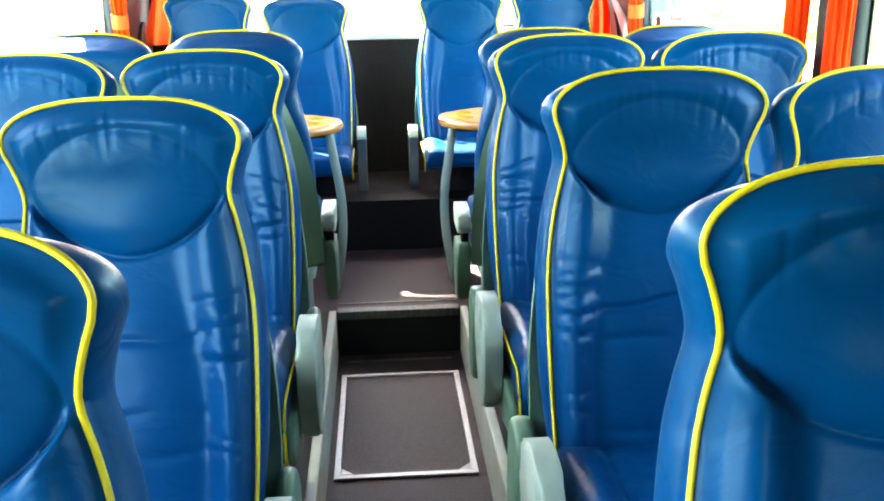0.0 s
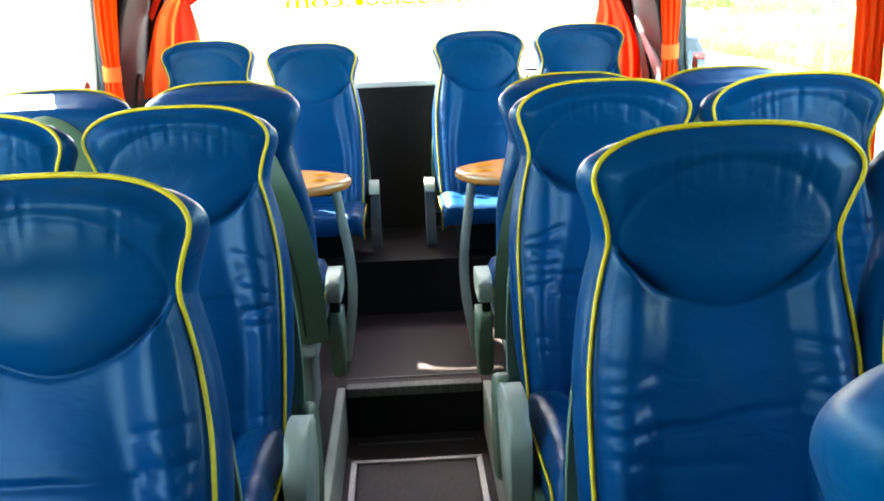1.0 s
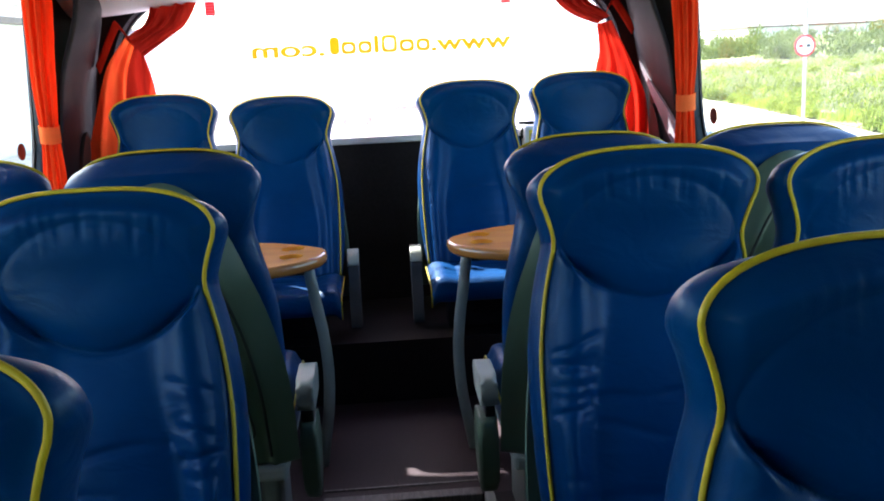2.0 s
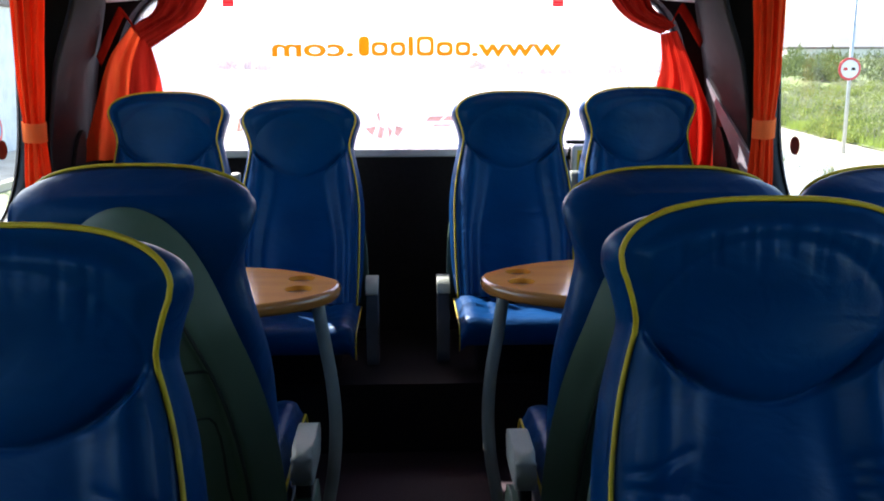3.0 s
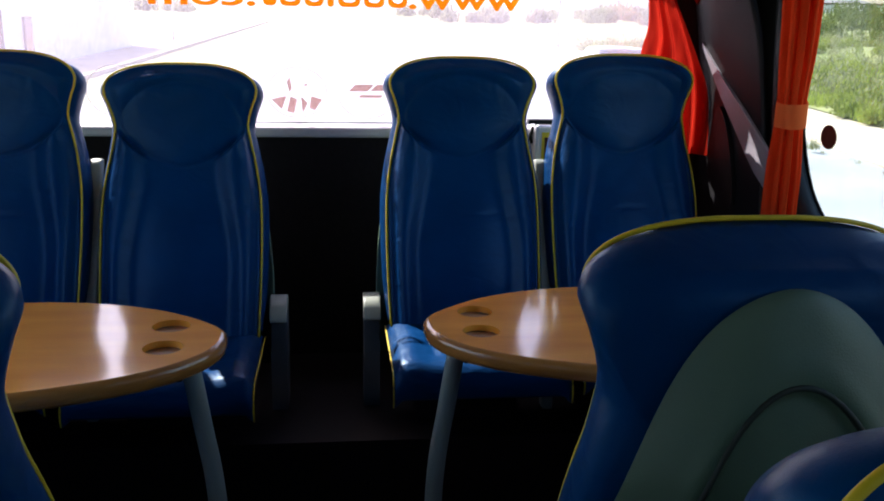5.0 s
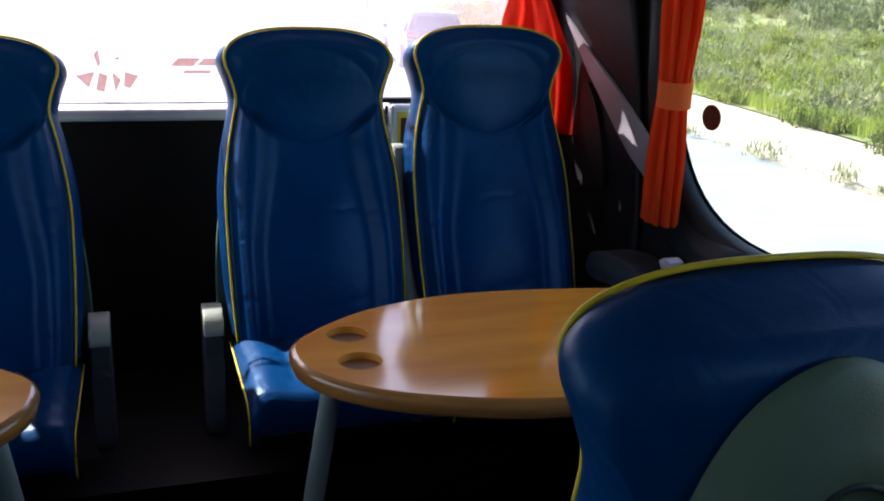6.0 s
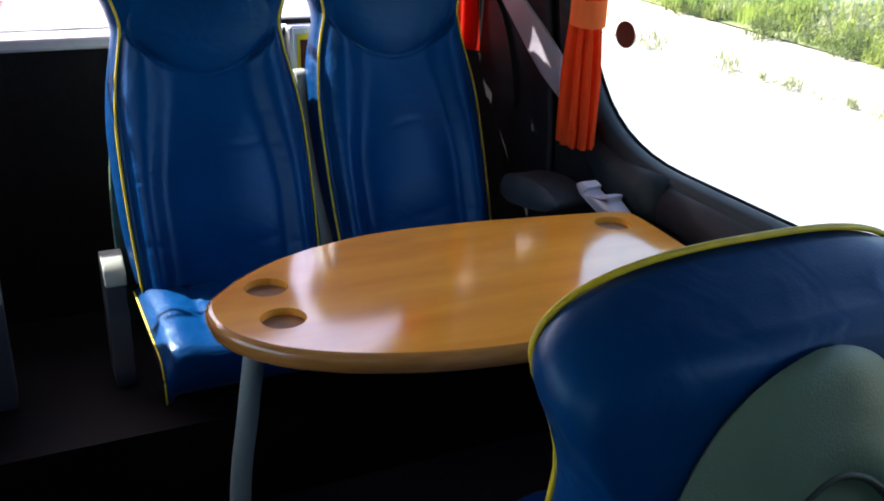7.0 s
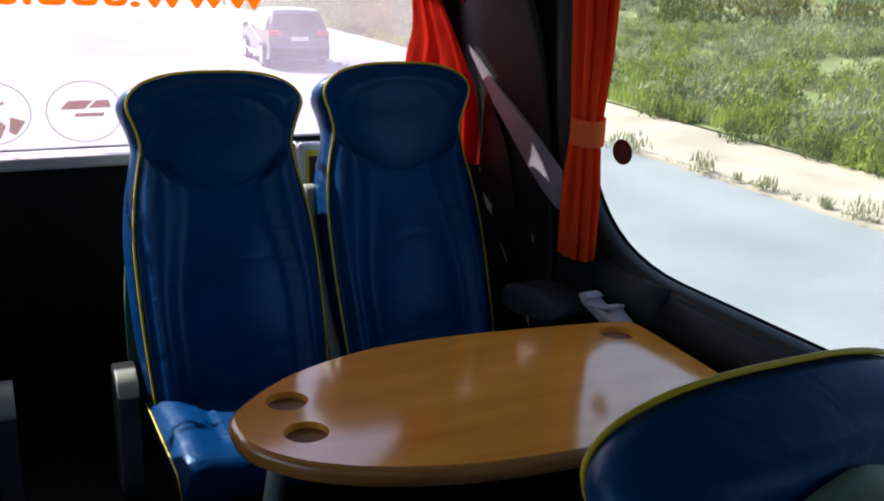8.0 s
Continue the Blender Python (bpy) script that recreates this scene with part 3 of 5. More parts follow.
def swell(x, s, w, folds):
    """How far the padding stands out in front of the rim."""
    seed, gathers, sides, middle = folds
    n = 0.012 * (1 - (abs(x) / max(w, 0.01)) ** 4)
    rough = noise.noise(Vector((x * 9, s * 9, 1.7 + seed)))
    ds = s - 0.535
    r = pad_ring(x, ds)
    # the head pad: a rounded shield that overhangs the back below it
    under = 1 - smoothstep(-0.07, 0.03, ds)
    relief = 0.6 if seed == 4 else 1.0          # the worn rear seats are flatter
    n += relief * (0.005 + 0.018 * under) * max(0.0, 1 - r ** (1.1 + 1.1 * under))
    n -= relief * (0.0016 + 0.0045 * under) * math.exp(-((r - 1.0) / (0.075 - 0.02 * under)) ** 2)
    # the collar round the top of the pad, a soft roll between its seam and the rim
    over = smoothstep(-0.03, 0.03, ds)
    if r > 1:
        n += over * 0.0075 * math.sin(math.pi * min(1.0, (r - 1.0) / 1.15))
    # short gathers that hang from the upper seam
    for gx, reach, deep, fat in gathers:
        lean_in = gx * (1.0 + 1.2 * ds)
        along = smoothstep(0.095 - reach, 0.085, ds + 2.2 * gx * gx)
        n -= over * deep * along * math.exp(-((x - lean_in) / fat) ** 2) * (1 - smoothstep(1.6, 2.2, r))
    n += over * 0.0012 * noise.noise(Vector((x * 46, s * 9, 4.2 + seed))) * math.exp(-((r - 0.8) / 0.3) ** 2)
    # side bolsters below the head pad, with a seam towards the middle panel
    inner = 0.120 - 0.036 * smoothstep(0.17, 0.43, s)
    low = smoothstep(1.0, 1.14, r) * (1 - smoothstep(0.49, 0.55, s))
    mid, half = (inner + w) / 2, (w - inner) / 2
    n += low * 0.031 * math.exp(-((abs(x) - mid) / (0.85 * half)) ** 2)
    n -= low * 0.004 * math.exp(-((abs(x) - inner) / 0.026) ** 2)
    if abs(x) < inner:
        n += low * 0.012 * math.sin(math.pi * min(1, s / 0.42)) * (1 - (x / inner) ** 2)
        for at, tilt, deep, wide in middle:
            line = at + tilt * x + 0.010 * noise.noise(Vector((x * 13, at * 40, 0.3 + seed)))
            n -= low * deep * math.exp(-((s - line) / wide) ** 2) * smoothstep(-0.3, 0.3, noise.noise(Vector((x * 9, at * 70, 2.2 + seed))) + 0.1)
    else:
        far = abs(x) - mid
        for at, tilt, deep, wide in sides[1 if x > 0 else -1]:
            line = at + tilt * far + 0.006 * noise.noise(Vector((x * 30, at * 50, seed)))
            n -= low * deep * math.exp(-((s - line) / wide) ** 2) * smoothstep(inner, inner + 0.015, abs(x)) * (1 - smoothstep(w - 0.022, w - 0.004, abs(x)))
    n += 0.0022 * rough * low
    return n


def lean(s):
    """How far the neck roll leans out of the line of the back."""
    return 0.066 * smoothstep(0.44, 0.66, s)


def backrest_mesh(seed=0, deep=1.0):
    """Front padding, rounded flank and flat rear of the backrest, as one closed skin."""
    NU, NV = 92, 160
    folds = fold_set(seed, deep)
    verts, faces = [], []

    def bent(x, s, n):
        # the upper part leans a little forward, as the neck roll does
        return (x, -n - lean(s), s)
    for j in range(NV + 1):
        for i in range(NU + 1):
            u, v = spread(i / NU), j / NV
            x, s = wrap(u, v)
            w = curve_at(HALF_W, v * 0.61)
            edge = min(1, (1 - abs(u)) * 8, (1 - v) * 16)
            verts.append(bent(x, s, 0.03 + swell(x, s, w, folds) * smoothstep(0, 1, edge)))
    W = NU + 1
    faces += [(j * W + i, j * W + i + 1, (j + 1) * W + i + 1, (j + 1) * W + i) for j in range(NV) for i in range(NU)]
    rim = [(i, 0) for i in range(NU + 1)] + [(NU, j) for j in range(1, NV + 1)] + [(i, NV) for i in range(NU - 1, -1, -1)] + [(0, j) for j in range(NV - 1, 0, -1)]
    cen = (0.0, 0.36)
    last = [j * W + i for i, j in rim]
    RINGS = [(0.010, 0.018), (0.017, 0.000), (0.018, -0.022), (0.013, -0.042), (0.0, -0.056), (-0.03, -0.062), (-0.08, -0.064)]
    DROPS = [0.0, 0.001, 0.004, 0.011, 0.023, 0.042, 0.06]      # the crown rounds off towards the rear
    for (grow, depth), drop in zip(RINGS, DROPS):
        ring = []
        for i, j in rim:
            x, s = wrap(spread(i / NU), j / NV)
            d = Vector((x - cen[0], (s - cen[1]) * (0.55 if grow > 0 else 1)))
            d.normalize()
            wing = (1.0 + 0.35 * smoothstep(0.5, 0.62, s)) * (1.0 - 1.2 * smoothstep(0.5, 1.0, abs(d.y))) if grow > 0 else 1.0
            if s < 0.02 and grow > 0:
                d = Vector((0, 0))
            ring.append(len(verts))
            verts.append(bent(x + d.x * grow * wing, s + d.y * grow * wing - drop * smoothstep(0.45, 1.0, d.y) * (1 if grow > 0 else 0.5), depth))
        for k in range(len(rim)):
            k2 = (k + 1) % len(rim)
            faces.append((last[k2], last[k], ring[k], ring[k2]))
        last = ring
    faces.append(tuple(reversed(last)))
    return mesh_of("backrest", verts, faces, LEATHER)


def outline_path(n, z):
    """The front edge of the backrest from one foot up over the crown to the other."""
    pts = [wrap(-1, v / 40) for v in range(41)] + [wrap(spread(i / 48), 1) for i in range(1, 48)] + [wrap(1, 1 - v / 40) for v in range(41)]
    return [(x * 1.012, -n - lean(s), s * 1.004) for x, s in pts]


def piping_mesh(thick=0.0036, out=0.031):
    v, f = tube(outline_path(out, 0), thick, 8)
    return mesh_of("piping", v, f, PIPING)


def shell_half(s):
    """Half the width of the back shell at height s."""
    return 0.22 * math.sqrt(max(0.0, 1 - (max(0.0, s - 0.08) / 0.57) ** 2)) + 0.0005


def shell_at(x, s):
    """Depth of the back shell behind the backrest at (x, s)."""
    w = shell_half(s)
    q = min(1.0, abs(x) / w)
    rise = min(1.0, max(0.0, 0.65 - s) / 0.16)
    bulge = 0.046 * (1 - q ** 2.6) * math.sqrt(rise) * (0.6 + 0.4 * smoothstep(0.0, 0.3, s))
    ring = math.hypot(x / 0.160, max(0.0, s - 0.1) / 0.485)
    bulge -= 0.010 * (1 - smoothstep(0.955, 0.99, ring)) - 0.002 * math.exp(-((ring - 1.02) / 0.025) ** 2)
    inside = 1 - smoothstep(0.80, 0.93, ring)
    for at, up in ((0.385, 0.010), (0.30, -0.004)):       # a folded grip and the mouth of a pocket
        line = at - 0.35 * x * x
        bulge += inside * up * math.exp(-((s - line) / (0.016 if s < line else 0.007)) ** 2)
    return 0.0645 - lean(s) + max(0.0, bulge)


def shell_mesh():
    def fn(u, v):
        s = -0.06 + 0.71 * math.sin(v * math.pi / 2)
        w = shell_half(s)
        x = math.sin((u - 0.5) * math.pi) * w
        return x, shell_at(x, s), s
    v, f = sheet(fn, 56, 110, 0.006)
    return mesh_of("back_shell", v, f, SHELL)


def shell_grip_mesh():
    """The dark joint above the folded grip of the back shell."""
    path = [(-0.125 + 0.25 * i / 24, 0.40 - 0.35 * (-0.125 + 0.25 * i / 24) ** 2) for i in range(25)]
    v, f = tube([(x, shell_at(x, s) + 0.005, s) for x, s in path], 0.0036, 6)
    return mesh_of("grip", v, f, SHELL_LINE)


def shell_rim_mesh():
    """The dark joint round the sunken middle of the back shell."""
    path = [(0.158 * math.sin(a), 0.1 + 0.478 * math.cos(a)) for a in [math.radians(-90 + 180 * i / 48) for i in range(49)]]
    path = [(-0.158, -0.03)] + path + [(0.158, -0.03)]
    v, f = tube([(x, shell_at(x, s) + 0.005, s) for x, s in path], 0.0036, 6)
    return mesh_of("recess_joint", v, f, SHELL_LINE)


def shell_pocket_mesh():
    """A seam line of the folded table that lies in the shell."""
    path = fine([(-0.118, 0.02), (-0.122, 0.12), (-0.118, 0.28), (-0.06, 0.288), (0.06, 0.288), (0.118, 0.28), (0.122, 0.12), (0.118, 0.02), (0.0, 0.01)], 4)
    v, f = tube([(x, shell_at(x, s) + 0.005, s) for x, s in path], 0.003, 6, True)
    return mesh_of("pocket_rim", v, f, SHELL_LINE)


CW, CD = 0.20, 0.43      # half width and depth of the cushion


def cushion_shape(u, v):
    x = (2 * u - 1) * CW
    a = abs(2 * u - 1)
    if v < 0.72:                       # top, from the backrest to the front
        t = v / 0.72
        y = 0.03 - (CD - 0.03) * t
        z = 0.02 + 0.02 * t
        z += 0.018 * math.exp(-((a - 0.78) / 0.15) ** 2) * (1 - smoothstep(0.8, 1, t) * 0.4) * smoothstep(0.0, 0.25, t)
        z -= 0.010 * math.exp(-((a - 0.52) / 0.035) ** 2) * (1 - smoothstep(0.88, 0.98, t))
        z += 0.012 * math.sin(math.pi * t) * (1 - a ** 2)
        z -= 0.005 * math.exp(-((t - 0.5) / 0.02) ** 2) * (1 - smoothstep(0.42, 0.5, a))
        z += 0.0035 * noise.noise(Vector((x * 22, y * 16, 5.5)))
    else:                              # rolled front edge
        t = (v - 0.72) / 0.28
        b = t * math.radians(115)
        y = -CD + 0.03 - 0.05 * math.sin(b)
        z = 0.04 - 0.065 * (1 - math.cos(b)) - 0.03 * t
        z += 0.011 * math.exp(-((a - 0.78) / 0.15) ** 2) * (1 - t)
    z -= 0.030 * smoothstep(0.9, 1.0, a)
    return x, y, z


def cushion_mesh():
    v, f = sheet(cushion_shape, 48, 60, 0.0)
    W = 49
    o = len(v)
    v += [Vector((p.x * 0.97, min(0.03, max(p.y, -CD + 0.02)), -0.09)) for p in v]
    n = len(f)
    f += [tuple(o + k for k in reversed(q)) for q in f[:n]]
    rim = list(range(W)) + [j * W + 48 for j in range(1, 61)] + [60 * W + i for i in range(47, -1, -1)] + [j * W for j in range(59, 0, -1)]
    f += [(b, a, a + o, b + o) for a, b in zip(rim, rim[1:] + rim[:1])]
    return mesh_of("cushion", v, f, LEATHER)


def cushion_piping_mesh(sx, thick):
    pts = []
    for k in range(41):
        p = cushion_shape(1.0 if sx > 0 else 0.0, k / 40)
        pts.append((p[0] * 1.01, p[1], p[2] + 0.002))
    v, f = tube(pts, thick, 7)
    return mesh_of("cushion_piping", v, f, PIPING)


def circle(cx, cy, r, n=28):
    return [(cx + r * math.cos(2 * math.pi * i / n), cy + r * math.sin(2 * math.pi * i / n)) for i in range(n)]


def capsule_outline(w, h, y0, z0, n=10, foot=0.45):
    """A paddle: round on top, narrower at its foot."""
    pts = []
    for i in range(n + 1):
        a = math.pi * i / n
        pts.append((y0 + w / 2 * math.cos(a), z0 + h - w / 2 + w / 2 * math.sin(a)))
    for i in range(n + 1):
        a = math.pi + math.pi * i / n
        pts.append((y0 + w * foot * math.cos(a), z0 + w * foot + w * foot * math.sin(a)))
    return pts


def armrest_parts(root, side, kind):
    """A tall paddle armrest on the aisle side, with a lighter cap on top."""
    x0 = side * 0.214
    x1 = side * 0.257
    a, b = sorted((x0, x1))
    bm = bmesh.new()
    if kind == "low":
        prism(bm, fine([(-0.022, 0.03), (-0.03, 0.062), (-0.06, 0.078), (-0.17, 0.08), (-0.215, 0.066), (-0.235, 0.035), (-0.222, 0.012), (-0.18, 0.004), (-0.06, 0.004), (-0.03, 0.01)], 4), a, b, "x", 0.015, 4)
        arm = part("armrest", bm, ARM_GREY, root, "short grey plastic armrest with a rounded end", True)
        bm = bmesh.new()
        prism(bm, [(-0.075 + p[0], -0.012 + p[1]) for p in circle(0, 0, 0.026, 16)], a + 0.006, b - 0.012 if side > 0 else b - 0.006, "x", 0.004, 2)
        part("hinge", bm, BLACK, arm, "black hinge joint", True)
        bm = bmesh.new()
        prism(bm, fine([(-0.03, -0.05), (-0.06, -0.03), (-0.15, -0.035), (-0.2, -0.07), (-0.2, -0.15), (-0.16, -0.22), (-0.1, -0.25), (-0.05, -0.22), (-0.025, -0.14)], 4), a + 0.002, b + 0.004 if side > 0 else b - 0.002, "x", 0.012, 3)
        part("hinge_cover", bm, SHELL, root, "grey-green hinge cover", True)
    elif kind == "rear":
        up = 0.02 if side > 0 else 0.0
        prism(bm, fine([(0.115, 0.045 + up), (0.075, 0.055 + up), (0.035, 0.043 + up), (0.018, 0.0), (0.016, -0.1), (0.02, -0.18), (0.03, -0.25), (0.065, -0.285), (0.11, -0.27), (0.135, -0.16), (0.135, -0.02)], 4), a + 0.001, b - 0.001, "x", 0.017, 4)
        arm = part("armrest", bm, ARM_DARK, root, "slate grey plastic armrest panel", True)
        bm = bmesh.new()
        prism(bm, fine([(0.122, 0.03 + up), (0.11, 0.057 + up), (0.075, 0.068 + up), (0.035, 0.058 + up), (0.012, 0.034 + up), (0.010, 0.016 + up), (0.03, 0.018 + up), (0.075, 0.028 + up)], 4), a, b, "x", 0.012, 4)
        part("armrest_cap", bm, ARM_GREY, arm, "worn pale armrest cap", True)
    else:
        prism(bm, fine([(-0.03, 0.0), (-0.05, 0.055), (-0.09, 0.082), (-0.16, 0.092), (-0.225, 0.078), (-0.258, 0.035), (-0.265, -0.03), (-0.25, -0.11), (-0.215, -0.17), (-0.17, -0.185), (-0.12, -0.165), (-0.06, -0.08)], 4), a, b, "x", 0.013, 4)
        part("armrest", bm, ARM_GREY, root, "grey plastic armrest panel with a rounded top", True)
        bm = bmesh.new()
        prism(bm, capsule_outline(0.13, 0.26, 0.07, -0.225), a, b - 0.01 if side > 0 else b, "x", 0.014, 4)
        part("hinge_cover", bm, SHELL, root, "grey-green hinge cover", True)
        bm = bmesh.new()
        c, d = sorted((side * 0.192, side * 0.211))
        prism(bm, fine([(0.05, -0.07), (-0.1, -0.075), (-0.3, -0.08), (-0.36, -0.1), (-0.36, -0.15), (-0.3, -0.19), (-0.1, -0.2), (0.05, -0.19)], 3), c, d, "x", 0.006, 2)
        part("side_panel", bm, SHELL, root, "grey-green plastic panel on the seat's side", True)


MESHES, SEATED = {}, []


def shared(key, make):
    if key not in MESHES:
        MESHES[key] = make()
    return MESHES[key]


def coach_seat(x, y, z, label, group, recline=18.0, turn=0.0, arm=0, kind="front", floor_z=DECK, wide=1.0):
    """A seat whose backrest meets the cushion at (x, y, z). It faces -y at turn 0; arm: -1 or 1, the side with the armrest."""
    root = tagged(new("coach_chair"), label, "coach seat", group)
    SEATED.append(root)
    root.matrix_basis = pose(x, y, z, 0, 0, turn) @ Matrix.Diagonal((wide, 1, 1, 1))
    back = pose(0, 0, 0, -recline)
    rear = kind == "rear"
    key = 4 if rear else len(SEATED) % 4
    rest = put_part("backrest", shared("backrest%d" % key, lambda: backrest_mesh(key, 0.4 if rear else 1.5)), root, "stitched blue leather with a shield-shaped head pad", back)
    put_part("piping", shared("thin_piping", lambda: piping_mesh(0.003, 0.031)) if kind != "front" else shared("piping", piping_mesh), rest, "yellow piping")
    shell = put_part("back_shell", shared("shell", shell_mesh), root, "grey-green plastic back shell", back)
    put_part("grip", shared("grip", shell_grip_mesh), shell, "dark joint above a folded grip")
    put_part("recess_joint", shared("rim", shell_rim_mesh), shell, "dark joint round the sunken middle")
    put_part("pocket_rim", shared("pocket", shell_pocket_mesh), shell, "moulded rim of a shallow pocket")
    cushion = put_part("cushion", shared("cushion", cushion_mesh), root, "creased blue leather cushion", Matrix.Diagonal((1.0, 0.78, 0.6, 1)) if rear else None)
    for sx in (-1, 1):
        put_part("piping", shared("cpipe%d%d" % (sx, rear), lambda: cushion_piping_mesh(sx, 0.002 if rear else 0.0034)), cushion, "yellow piping")
    h = z - floor_z
    bm = bmesh.new()
    if rear:
        box(bm, -0.13, 0.13, -0.08, 0.06, -h, -0.03, 0.01)
        part("seat_base", bm, WALL_DARK, root, "black carpeted seat base")
    else:
        box(bm, -0.19, 0.19, -0.42, 0.06, -0.13, -0.092, 0.01)
        part("seat_frame", bm, FRAME_GREY, root, "grey painted steel frame")
    if h > 0.2 and not rear:
        for lx in (-0.13, 0.13):
            bm = bmesh.new()
            box(bm, lx - 0.022, lx + 0.022, -0.30, -0.05, -h, -0.125, 0.008)
            part("leg", bm, FRAME_GREY, root)
    if arm:
        armrest_parts(root, arm, kind)
    if arm and kind == "front":
        tag = bmesh.new()
        box(tag, arm * 0.205 - 0.008, arm * 0.205 + 0.008, -0.012, 0.006, 0.0, 0.012, 0.003)
        part("belt_loop", tag, STICK_RED, root, "small red loop at the seam")
    return root


SEATS = [(0.435, 1.507, 0.459, 19.4), (0.461, 2.384, 0.436, 15.0), (0.455, 3.119, 0.44, 17.4), (-0.443, 1.468, 0.443, 20.2), (-0.437, 2.248, 0.429, 20.4), (-0.442, 3.034, 0.43, 18.5)]
for sx_, wy, zz, rec in SEATS:
    coach_seat(sx_, wy, zz, "blue leather coach seat with yellow piping beside the aisle", "seats facing forward", rec, 0, -1 if sx_ > 0 else 1)
for sx_, wy, rec in ((0.872, 2.343, 17.5), (0.87, 3.113, 15.7), (-0.847, 2.98, 20.0), (-0.85, 2.2, 20.0)):
    coach_seat(sx_, wy, 0.436, "blue leather coach seat with yellow piping beside the window", "seats facing forward", rec, 0, 0)
for sx_, wy, inner, zz, rec in ((0.480, 3.839, 1, 0.415, 15.5), (0.900, 3.835, 0, 0.415, 15.5), (-0.443, 3.827, -1, 0.441, 20.0), (-0.87, 3.82, 0, 0.441, 20.0)):
    coach_seat(sx_, wy, zz, "blue leather coach seat turned towards a table, grey shell behind", "seats facing the rear", rec, 180, inner, "low")
for sx_, wy, zz, inner, rec in ((0.359, 5.089, 0.507, -1, 21.7), (0.794, 5.104, 0.52, 0, 22.5), (-0.349, 5.08, 0.487, 1, 23.5), (-0.787, 5.09, 0.51, 0, 22.5)):
    coach_seat(sx_, wy, zz, "blue leather coach seat with yellow piping against the rear wall", "rear seats", rec, 0, inner, "rear", REAR_DECK)

# ---- grey posts between the rear seats ----
for sx_ in (-0.575, 0.582):
    bm = bmesh.new()
    prism(bm, rounded([(5.055, REAR_DECK), (5.10, REAR_DECK), (5.115, 0.46), (5.315, 0.895), (5.300, 0.908), (5.278, 0.9), (5.075, 0.47)], 0.008, 3), sx_ - 0.014, sx_ + 0.014, "x", 0.007, 2)
    post = part("seat_post", bm, ARM_GREY, None, "", True)
    tagged(post, "slim grey post between two rear seats", "post", "posts between rear seats")


# ---- tables ----
def table_outline():
    pts = [(0.205, 4.50), (0.212, 4.535), (0.235, 4.565), (0.285, 4.612), (0.35, 4.655), (0.44, 4.69), (0.55, 4.71), (0.70, 4.705), (0.88, 4.68), (1.02, 4.655), (1.058, 4.64), (1.068, 4.61),
           (1.062, 4.50), (1.05, 4.34), (1.035, 4.245), (0.99, 4.222), (0.85, 4.222), (0.64, 4.236), (0.50, 4.256), (0.38, 4.295), (0.29, 4.345), (0.235, 4.40), (0.21, 4.45)]
    return pts


CUPS = [(0.302, 4.556), (0.298, 4.442), (1.0, 4.60)]


